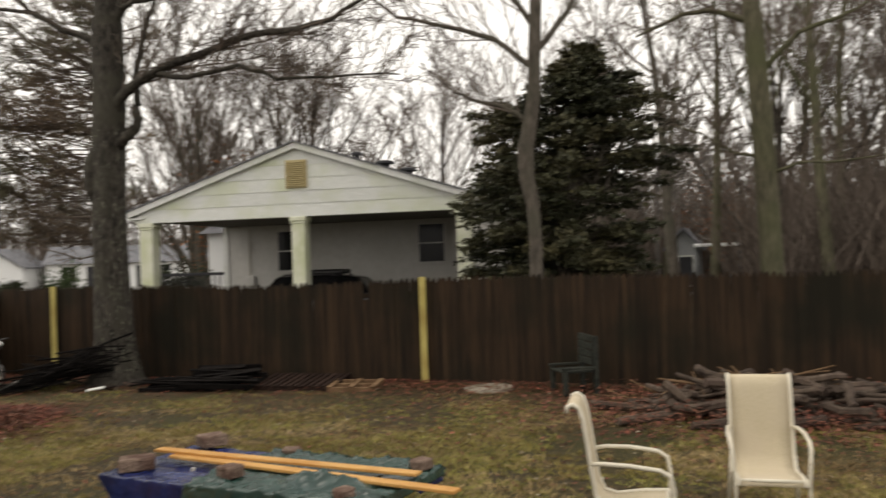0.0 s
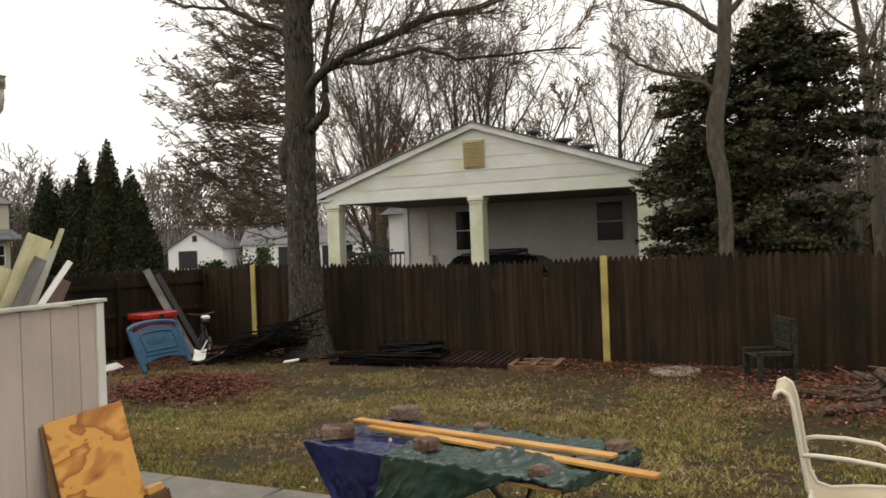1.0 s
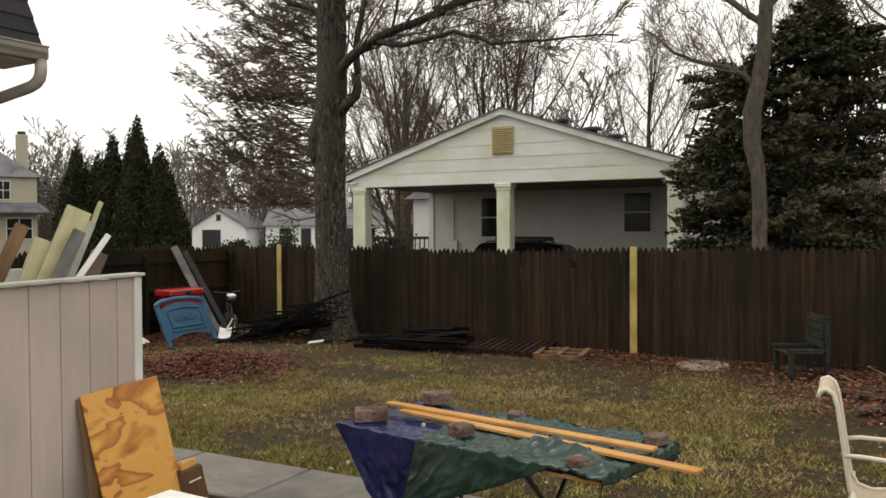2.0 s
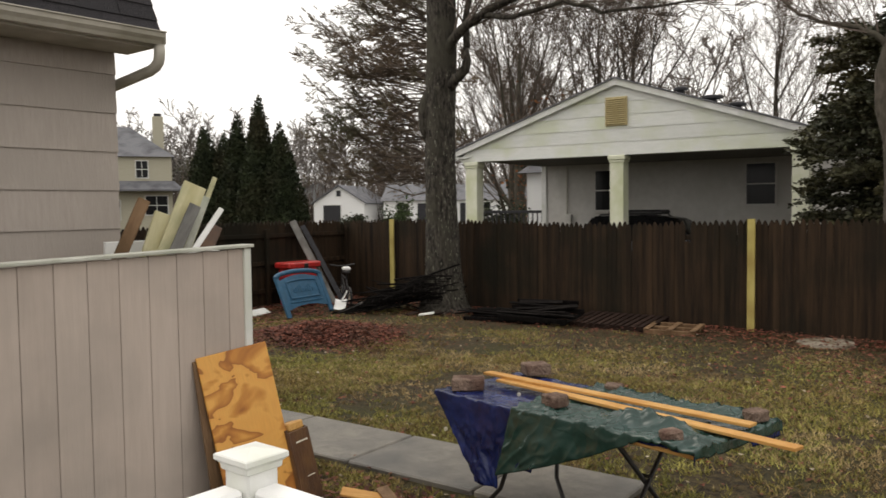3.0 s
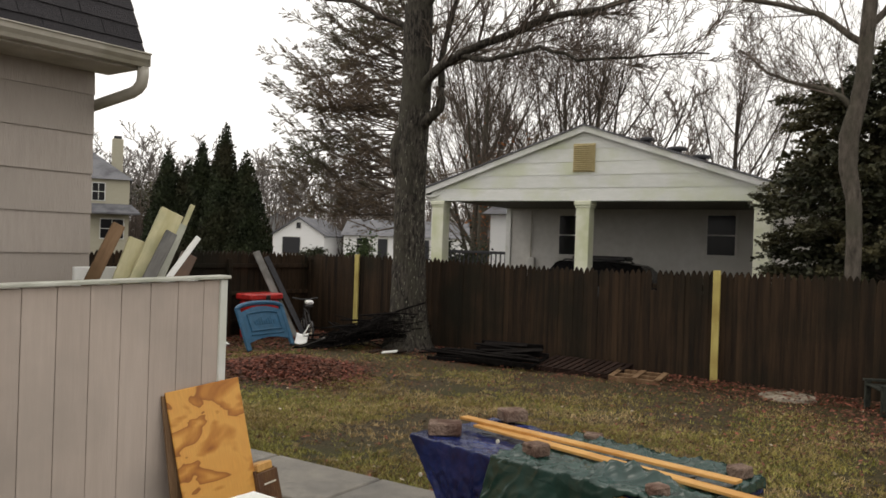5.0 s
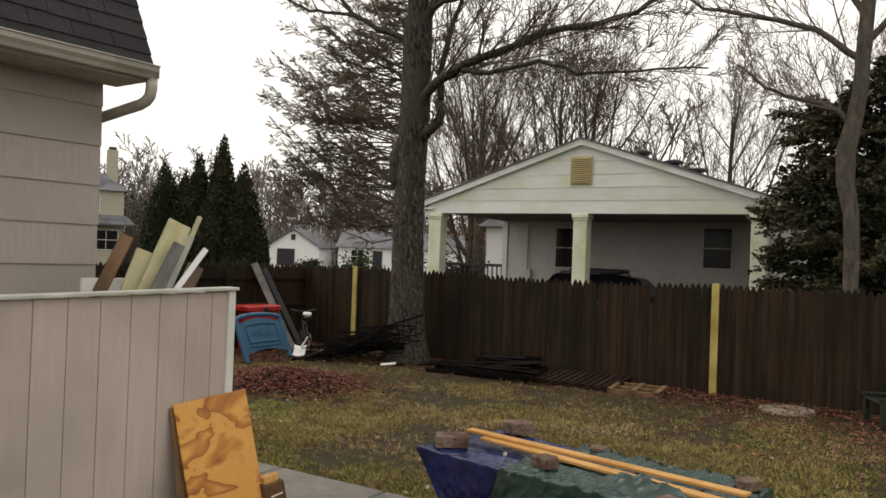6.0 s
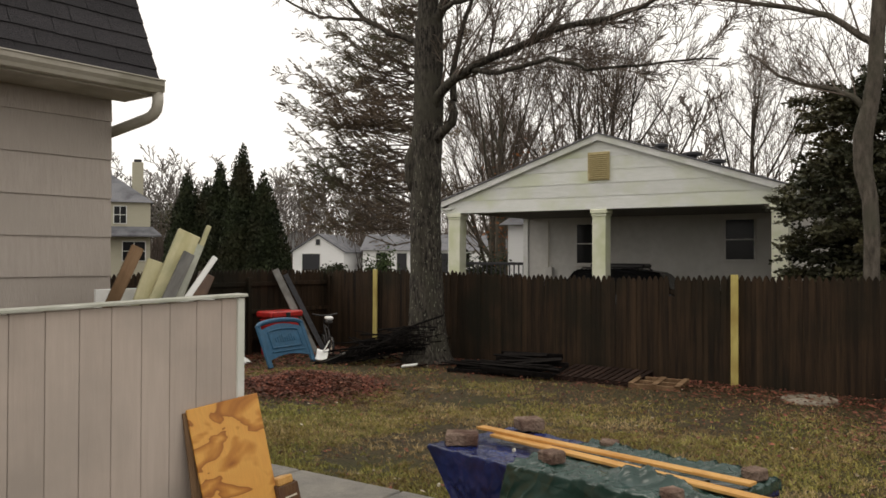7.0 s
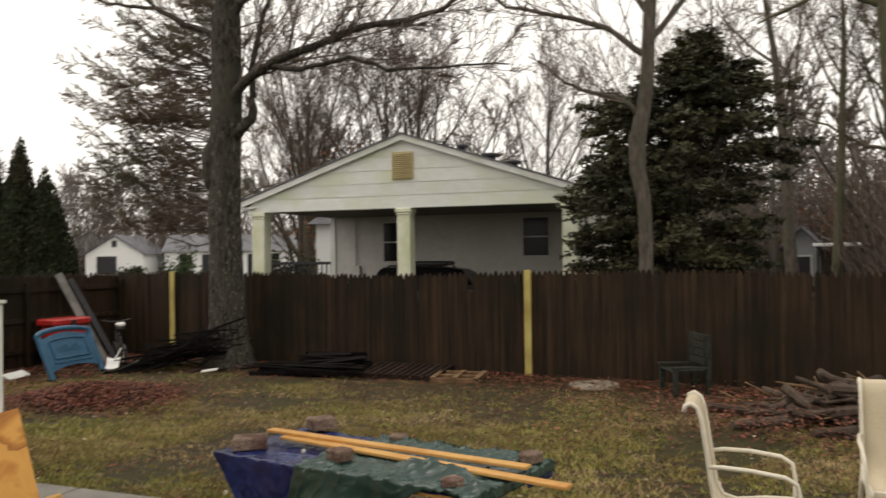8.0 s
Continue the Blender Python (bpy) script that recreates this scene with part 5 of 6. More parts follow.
def build_mossy_tree():
    rnd = random.Random(35)
    outs = (([], []), ([], []))
    Y = 17.0
    pts = [Vector(p) for p in ((1.62, Y, -0.1), (1.6, Y, 1.0), (1.58, Y, 2.2), (1.54, Y, 3.6), (1.5, Y, 4.8), (1.44, Y, 6), (1.38, Y, 7.2), (1.3, Y, 9), (1.3, Y, 12), (1.4, Y, 15))]
    add_tube(outs[0], pts, [0.29, 0.23, 0.21, 0.205, 0.2, 0.19, 0.16, 0.14, 0.11, 0.05], 14)
    sp = dict(SPREAD)
    run = lambda p, r0, r1, kids, length: branch_run(outs, rnd, p, r0, r1, sp, kids, length)
    run([(1.3, Y, 6.6), (0.6, Y, 6.9), (-0.1, Y - 0.1, 6.75), (-0.8, Y, 6.5)], 0.07, 0.02, 12, 1.4)
    run([(1.5, Y, 3.9), (1.0, Y - 0.2, 4.0), (0.4, Y - 0.4, 4.4), (-0.1, Y - 0.4, 4.6)], 0.04, 0.012, 8, 0.9)
    run([(1.55, Y, 5.6), (2.2, Y - 0.2, 6.2), (3.2, Y - 0.3, 6.5), (4, Y, 7.2)], 0.06, 0.02, 10, 1.4)
    run([(1.6, Y, 3.6), (2.1, Y - 0.3, 3.75), (2.8, Y - 0.5, 3.72), (3.6, Y - 0.5, 3.8)], 0.035, 0.012, 8, 0.9)
    t = thing("mossy_tree", "tall straight tree with greenish mossy bark", "tree")
    raw("trunk", *outs[0], MOSSBARK, t, True)
    raw("crown", *outs[1], TWIG, t)


build_mossy_tree()


# ---- evergreens ----
def leaf_cloud(rnd, points, size, flat=0.5, up=0.0):
    """Small pointed two-triangle leaves at the points, turned at random."""
    V, F = [], []
    for p in points:
        a = Vector((rnd.gauss(0, 1), rnd.gauss(0, 1), rnd.gauss(0, flat) + up)).normalized()
        b = a.orthogonal().normalized()
        b.rotate(Matrix.Rotation(rnd.uniform(0, 6.28), 3, a))
        L = size * rnd.uniform(0.6, 1.4)
        w = b * L * 0.3
        n = len(V)
        q = p + a * L * 0.5
        V += [tuple(p), tuple(q + w), tuple(p + a * L), tuple(q - w)]
        F.append((n, n + 1, n + 2, n + 3))
    return V, F


def build_holly():
    """Broad dark evergreen: boughs with flat drooping sprays, blunt ragged top with several leaders, gaps on one side."""
    rnd = random.Random(41)
    t = thing("evergreen_tree", "broad dark green evergreen tree with ragged boughs", "tree", -2.3, 17.8, 0)
    out = ([], [])
    add_tube(out, [Vector((0, 0, -0.1)), Vector((0, 0, 3)), Vector((0.25, 0, 6.6))], [0.2, 0.13, 0.02], 8)
    leaders = ((0.3, 0.0, 6.75), (-0.35, 0.2, 6.1), (0.95, -0.1, 5.9), (-0.9, -0.2, 5.3), (1.4, 0.2, 5.0))
    for x, y, z in leaders:
        add_tube(out, [Vector((0.4 * x, 0, 3.2)), Vector((0.8 * x, y, 4.6)), Vector((x, y, z))], [0.06, 0.04, 0.008], 5)
    pts = []
    for k in range(540):
        z = 0.4 + 6.25 * (k / 540) ** 1.12
        a = rnd.uniform(0, 2 * math.pi)
        reach = float(np.interp(z, (0.4, 1.2, 2.2, 3.3, 4.3, 5.2, 6.0, 6.7), (2.1, 2.3, 2.4, 2.5, 2.3, 1.6, 0.75, 0.15)))
        thin_side = math.cos(a) > 0.15 and z < 5.2
        if thin_side and rnd.random() < 0.5:
            continue
        reach *= rnd.choice((0.6, 0.8, 0.9, 0.96, 1.0)) * rnd.uniform(0.88, 1.06) * (0.97 if math.cos(a) < -0.3 and z < 2.6 else 0.76 if math.cos(a) > 0.3 and z < 3.8 else 1)
        x0 = 0.0
        if z > 3.4:
            lx, ly, lz = leaders[k % 5]
            if z > lz:
                lx, ly, lz = leaders[0]
            x0 = lx * min(1.0, (z - 2.6) / 3.0)
            reach = max(0.14, reach - 0.4 * abs(x0))
        root = Vector((x0, rnd.uniform(-0.2, 0.2), z))
        tip = root + Vector((math.cos(a) * reach, math.sin(a) * reach, rnd.uniform(-0.16, 0.3) * reach))
        mid = root.lerp(tip, 0.55) + Vector((0, 0, 0.12 * reach))
        add_tube(out, [root, mid, tip], [0.028, 0.017, 0.006], 4)
        along = (tip - root).normalized()
        across = along.cross(Vector((0, 0, 1)))
        for spray in range(int(4 + 7.5 * reach)):
            s = 0.22 + 0.8 * rnd.random() ** 0.7
            c = root.lerp(mid, s / 0.55) if s < 0.55 else mid.lerp(tip, (s - 0.55) / 0.45)
            d = (along * 0.7 + across * rnd.uniform(-1, 1) + Vector((0, 0, rnd.uniform(-0.3, 0.25)))).normalized()
            L = rnd.uniform(0.2, 0.5) * (1.2 - 0.5 * s)
            add_tube(out, [c, c + d * L], [0.006, 0.003], 3)
            for j in range(17):
                p = c + d * (L * rnd.random() ** 0.7)
                pts.append(p + Vector((rnd.gauss(0, 0.05), rnd.gauss(0, 0.05), rnd.gauss(0, 0.025) - 0.03)))
    raw("trunk", *out, SMOOTHBARK, t)
    raw("crown", *leaf_cloud(rnd, pts, 0.1, 0.35), SPRUCE, t)


build_holly()


def build_arborvitae(x, y, h, r, seed, group="arborvitae row"):
    rnd = random.Random(seed)
    t = thing("arborvitae", "narrow dark green conical arborvitae", "tree", x, y, 0, group=group)
    add = ([], [])
    add_tube(add, [Vector((0, 0, -0.05)), Vector((0, 0, h * 0.5)), Vector((0, 0, h * 0.93))], [0.08, 0.05, 0.01], 6)
    raw("trunk", *add, SMOOTHBARK, t)
    pts = []
    for k in range(19000):
        u = 1 - math.sqrt(rnd.random())
        z = 0.15 + u * (h - 0.15)
        a = rnd.uniform(0, 2 * math.pi)
        f = (1 - u) ** 0.78 * min(1, 0.55 + u * 4)
        R = r * f * (1 + 0.22 * noise.noise((math.cos(a) * 2.2 + seed, math.sin(a) * 2.2, z * 1.6)))
        q = R * (1 - 0.35 * rnd.random() ** 2)
        pts.append(Vector((q * math.cos(a), q * math.sin(a), z + rnd.gauss(0, 0.03))))
    V, F = leaf_cloud(rnd, pts, 0.085, 0.5, 1.3)
    # solid inner cone, added so that no sky shows through the middle
    rows = []
    for i in range(13):
        u = i / 12
        f = 0.74 * r * (1 - u) ** 0.78 * min(1, 0.55 + u * 4)
        rows.append(len(V))
        for j in range(14):
            a = 2 * math.pi * j / 14
            q = f * (1 + 0.2 * noise.noise((math.cos(a) * 2.2 + seed, math.sin(a) * 2.2, u * h * 1.6)))
            V.append((q * math.cos(a), q * math.sin(a), 0.15 + u * (h - 0.3)))
    for a, b in zip(rows, rows[1:]):
        F += [(a + j, a + (j + 1) % 14, b + (j + 1) % 14, b + j) for j in range(14)]
    raw("crown", V, F, CEDAR, t)


for k, (x, z, r) in enumerate(((-21.0, 4.68, 1.05), (-20.4, 4.4, 0.95), (-19.42, 4.85, 0.95), (-18.95, 4.6, 0.95), (-18.42, 5.32, 0.98), (-17.82, 4.5, 1.1))):
    build_arborvitae(x, 14.9 + 0.25 * (k % 2), z, r, 50 + k)


def build_shrub(name, label, x, y, r, h, leaf, material, seed, n=5000):
    """A low bush: stems and a clumpy cloud of small leaves."""
    rnd = random.Random(seed)
    t = thing(name, label, "shrub", x, y, 0)
    out = ([], [])
    pts = []
    for k in range(26):
        a, q = rnd.uniform(0, 6.28), r * math.sqrt(rnd.random())
        tip = Vector((q * math.cos(a), q * math.sin(a), h * rnd.uniform(0.45, 1.0) * (1 - 0.35 * q / r)))
        add_tube(out, [Vector((0, 0, 0)), tip * 0.5 + Vector((0, 0, 0.1)), tip], [0.02, 0.014, 0.006], 4)
        for j in range(n // 26):
            pts.append(tip * rnd.uniform(0.35, 1.05) + Vector((rnd.gauss(0, r * 0.16), rnd.gauss(0, r * 0.16), rnd.gauss(0, h * 0.07))))
    raw("stems", *out, SMOOTHBARK, t)
    raw("leaves", *leaf_cloud(rnd, [Vector((p.x, p.y, max(0.05, p.z))) for p in pts], leaf, 0.5), material, t)


YOUNG = mat("young_conifer_green", (0.04, 0.065, 0.025), (0.08, 0.11, 0.045), 1.5, 0.7, 0.0, island=0.35)
build_shrub("evergreen_shrub", "dark green shrub beside the deck rail", -18.6, 26.5, 1.3, 2.9, 0.12, CEDAR, 64)
build_shrub("round_bush", "dark rounded bush in front of the garage", -45.0, 44.6, 1.3, 2.0, 0.22, CEDAR, 65, 3000)
build_shrub("young_conifer", "small bright green young conifer", -21.4, 24.2, 0.75, 3.0, 0.12, YOUNG, 66, 3500)


def build_pine():
    """Boughs that sweep up at their ends, with brushes of needles on the outer half and bare wood inside."""
    rnd = random.Random(61)
    t = thing("pine_tree", "tall sparse pine with upswept olive-brown needle boughs", "tree", -20.75, 26.3, 0)
    outs = (([], []), ([], []))
    add_tube(outs[0], [Vector((0, 0, -0.1)), Vector((0.05, 0, 5)), Vector((-0.1, 0, 10)), Vector((-0.1, 0, 15))], [0.24, 0.19, 0.13, 0.03], 8)
    V, F = [], []
    for k in range(200):
        z = 2.9 + 10.7 * (k / 200) ** 0.95
        reach = float(np.interp(z, (1.5, 3, 4.5, 6, 8, 9.5, 11, 12.5, 13.6), (3.6, 5.2, 5.9, 6.1, 5.9, 4.8, 3.5, 2.0, 0.8))) * rnd.uniform(0.5, 1.05)
        a = radians(rnd.gauss(213, 48))
        d = Vector((math.cos(a), math.sin(a), 0))
        root = Vector((0, 0, z))
        rise = rnd.uniform(-0.05, 0.42)
        sway = [Vector((rnd.gauss(0, 0.07), rnd.gauss(0, 0.07), rnd.gauss(0, 0.05))) * reach for _ in range(3)]
        pts = [root, root + d * reach * 0.4 + Vector((0, 0, rnd.uniform(-0.1, 0.2) * reach)) + sway[0], root + d * reach * 0.75 + Vector((0, 0, 0.5 * rise * reach)) + sway[1], root + d * reach + Vector((0, 0, rise * reach)) + sway[2]]
        add_tube(outs[1], pts, [0.04, 0.03, 0.018, 0.008], 5)
        for j in range(int(11 * reach)):
            s = 0.22 + 0.78 * rnd.random() ** 0.7
            i = 0 if s < 0.4 else 1 if s < 0.75 else 2
            lo, hi = ((0, 0.4), (0.4, 0.75), (0.75, 1.0))[i]
            c = pts[i].lerp(pts[i + 1], (s - lo) / (hi - lo))
            sd = (d.cross(Vector((0, 0, 1))) * rnd.uniform(-1.1, 1.1) + d * 0.7 + Vector((0, 0, rnd.uniform(-0.5, 0.9)))).normalized()
            L = rnd.uniform(0.22, 0.58) * (1.2 - 0.4 * s)
            e = c + sd * L
            add_tube(outs[1], [c, e], [0.009, 0.005], 3)
            if s < 0.4 and rnd.random() < 0.6:
                continue
            for q in range(40):
                p = c.lerp(e, 0.35 + 0.65 * rnd.random() ** 0.6)
                nd = (sd * 1.2 + Vector((rnd.gauss(0, 0.45), rnd.gauss(0, 0.45), rnd.gauss(0.2, 0.4)))).normalized()
                w = nd.orthogonal().normalized() * 0.0055
                w.rotate(Matrix.Rotation(rnd.uniform(0, 3.14), 3, nd))
                m = len(V)
                V += [tuple(p - w), tuple(p + w), tuple(p + nd * rnd.uniform(0.09, 0.17))]
                F.append((m, m + 1, m + 2))
    raw("trunk", *outs[0], BARK, t)
    raw("branchwork", *outs[1], TWIG, t)
    raw("crown", V, F, NEEDLE, t)


build_pine()


# ---- bare trees behind the fence ----
def build_bare_trees():
    kinds = [bare_tree("bare_tree", "leafless tree with a wide fan of fine twigs", 71, 7.0, 0.24, FAN, SMOOTHBARK, TWIG),
             bare_tree("bare_tree", "leafless tree with a wide fan of fine twigs", 72, 8.0, 0.26, FAN, BARK, TWIG),
             bare_tree("bare_tree", "tall leafless tree with upright limbs", 73, 12.0, 0.2, TALL, SMOOTHBARK, TWIG),
             bare_tree("bare_tree", "tall leafless tree with upright limbs", 74, 13.0, 0.18, TALL, MOSSBARK, TWIG)]
    spots = [(0, -21.8, 33, 1.5, 10), (1, -17.6, 36, 1.35, 140), (0, -25.5, 38, 1.3, 200), (1, -11.2, 37, 1.1, 60), (1, -5.6, 40, 1.2, 250), (0, -29, 44, 1.2, 30), (0, -19.4, 37, 1.5, 80),
             (3, 10.5, 22, 0.95, 200), (3, 4.6, 29, 1.05, 45), (2, 9, 35, 1.15, 310), (3, 2.4, 24, 0.9, 120),
             (2, -0.3, 24, 1.0, 0), (3, 3.3, 22, 1.0, 100), (2, 5.3, 25, 1.1, 200), (3, 0.9, 30, 1.1, 290), (2, 7.4, 30, 1.1, 40), (2, -3.2, 31, 1.0, 250), (3, 4.2, 36, 1.15, 330), (3, -1.2, 43, 1.15, 10),
             (1, 3.2, 33, 1.2, 77), (0, 7, 37, 1.3, 170)]
    done = set()
    for k, x, y, s, a in spots:
        m = pose(x, y, 0, 0, 0, a) @ Matrix.Diagonal((s, s, s, 1))
        if k not in done:
            kinds[k].matrix_basis = m
            done.add(k)
        else:
            o = copy_thing(kinds[k], pose(x, y, 0, 0, 0, a))
            o.scale = (s, s, s)


build_bare_trees()


def build_far_woods():
    """The wood line round the place: hundreds of thin bare trees and low brush."""
    rnd = random.Random(81)
    out = ([], [])
    low = dict(kids=(8, 5, 4), angle=(40, 42, 40), ratio=(0.5, 0.5, 0.5), slim=(0.42, 0.45, 0.6), lift=(0.1, 0.5, 0.3, 0.2), wobble=0.12, thin=0.038)
    low["from"] = (0.3, 0.25, 0.2)
    for k in range(260):
        a = radians(rnd.uniform(20, 78) if k < 125 else rnd.uniform(-26, 10) if k < 185 else rnd.uniform(40, 74))
        far = rnd.uniform(95, 150) if a > radians(22) else rnd.uniform(38, 90)
        p = Vector((-math.sin(a) * far, math.cos(a) * far, 0))
        h = rnd.uniform(9, 13) if a > radians(35) else rnd.uniform(7, 11)
        grow((out, out), rnd, p, Vector((rnd.gauss(0, 0.04), rnd.gauss(0, 0.04), 1)), h, rnd.uniform(0.09, 0.15), 0, low)
    tagged(raw("far_woods", *out, HAZETWIG), "grey-brown leafless woods in the distance, paled for haze", "woods", kind="stuff")
    # brush under the trees beyond the fence
    out = ([], [])
    for k in range(24000):
        a = radians(rnd.uniform(-28, 14))
        far = rnd.uniform(22, 70)
        p = Vector((-math.sin(a) * far, math.cos(a) * far, 0))
        if p.x < -1.5 and p.y < 35:
            continue
        h = rnd.uniform(0.8, 2.6 + 0.055 * far + 2.2 * (0.5 + noise.noise((p.x * 0.5, p.y * 0.3, 2))))
        if -0.075 < p.x / p.y < 0.075 and p.y < 44:
            continue
        d = Vector((rnd.gauss(0, 0.3), rnd.gauss(0, 0.3), 1))
        q = p + d * h * 0.5
        add_tube(out, [p, q, q + (d + Vector((rnd.gauss(0, 0.3), rnd.gauss(0, 0.3), 0))) * h * 0.5], [0.026, 0.02, 0.011], 3)
    for k in range(15000):
        a = radians(rnd.uniform(22, 75))
        far = rnd.uniform(90, 125)
        p = Vector((-math.sin(a) * far, math.cos(a) * far, 0))
        h = rnd.uniform(1.5, 7)
        d = Vector((rnd.gauss(0, 0.25), rnd.gauss(0, 0.25), 1))
        add_tube(out, [p, p + d * h * 0.6, p + d * h * 0.6 + Vector((rnd.gauss(0, 0.5), rnd.gauss(0, 0.5), h * 0.4))], [0.05, 0.035, 0.015], 3)
    tagged(raw("undergrowth", *out, BRUSH), "tangled brown leafless brush beyond the fence", "brush", kind="stuff")
    pts = []
    for k in range(16):
        a = radians(rnd.uniform(54, 62))
        far = rnd.uniform(95, 140)
        h = rnd.uniform(6, 9)
        c = Vector((-math.sin(a) * far, math.cos(a) * far, h))
        for j in range(1300):
            pts.append(c + Vector((rnd.gauss(0, 1.6), rnd.gauss(0, 1.6), rnd.gauss(0, 1.1) - 1.0)))
    tagged(raw("far_pines", *leaf_cloud(rnd, pts, 0.34, 0.4), SPRUCE), "dark pine crowns among the distant woods", "woods", kind="stuff")
    pts = []
    for cx, cy, r, h in ((0.6, 47, 1.6, 5.4), (2.0, 48, 1.3, 4.6), (-20.5, 33, 1.6, 5.2),):
        for j in range(900):
            pts.append(Vector((cx + rnd.gauss(0, r * 0.6), cy + rnd.gauss(0, r * 0.6), max(0.2, h * 0.75 + rnd.gauss(0, h * 0.28)))))
    tagged(raw("dry_leaf_bushes", *leaf_cloud(rnd, pts, 0.16, 0.6), LEAFORANGE), "bushes still holding orange-brown dead leaves", "bush", kind="stuff")


build_far_woods()


# ---- houses beyond the fence ----
def far_house(name, label, x, y, rz, w, d, eave, ridge, wall, roof, openings, ridge_along_y=True, hip=-0.1):
    """Gabled house facing -y; openings: (x, z0, width, height, material)."""
    h = thing(name, label, "house", x, y, 0, rz)
    bm = bmesh.new()
    if ridge_along_y:
        prism(bm, [(-w / 2, 0), (w / 2, 0), (w / 2, eave), (0, ridge), (-w / 2, eave)], 0, d)
        part("wall", bm, wall, h)
        for s in (-1, 1):
            k = (ridge - eave) / (w / 2)
            part("roof", prism(bmesh.new(), [(0, ridge + 0.03), (s * (w / 2 + 0.3), eave - 0.3 * k + 0.03), (s * (w / 2 + 0.3), eave - 0.3 * k + 0.18), (0, ridge + 0.18)], -0.3, d + 0.3), roof, h)
    else:
        part("wall", B((-w / 2, 0, 0), (w / 2, d, eave)), wall, h)
        bm = bmesh.new()
        v = [bm.verts.new(p) for p in ((-w / 2 - 0.3, -0.4, eave), (w / 2 + 0.3, -0.4, eave), (w / 2 + 0.3, d + 0.4, eave), (-w / 2 - 0.3, d + 0.4, eave), (-w / 2 + hip, d / 2, ridge), (w / 2 - hip, d / 2, ridge))]
        for f in ((0, 1, 5, 4), (2, 3, 4, 5), (1, 2, 5), (3, 0, 4), (3, 2, 1, 0)):
            bm.faces.new([v[i] for i in f])
        part("roof", bm, roof, h)
    for ox, z0, ow, oh, om in openings:
        win = part("window", B((ox - ow / 2 - 0.08, -0.05, z0 - 0.08), (ox + ow / 2 + 0.08, 0.02, z0 + oh + 0.08)), WHITE, h)
        part("pane", B((ox - ow / 2, -0.09, z0), (ox + ow / 2, -0.051, z0 + oh)), om, win)
        if om is BLACKGLASS:
            part("glazing_bar", B((ox - ow / 2, -0.11, z0 + oh / 2 - 0.03), (ox + ow / 2, -0.091, z0 + oh / 2 + 0.03)), WHITE, win)
            part("glazing_bar", B((ox - 0.025, -0.11, z0), (ox + 0.025, -0.091, z0 + oh)), WHITE, win)
    return h


YELLOWSIDE = mat("pale_yellow_siding", (0.40, 0.375, 0.285), (0.46, 0.435, 0.345), 6, 0.7, 0.1, (0.2, 0.2, 9), scale2=0.4)
GREYSIDE = mat("grey_siding", (0.3, 0.31, 0.31), (0.36, 0.37, 0.37), 6, 0.7, 0.1, (0.2, 0.2, 9), scale2=0.4)
WHITESIDE = mat("white_clapboard", (0.86, 0.87, 0.87), (0.91, 0.91, 0.91), 6, 0.6, 0.1, (0.2, 0.2, 9), scale2=0.4)


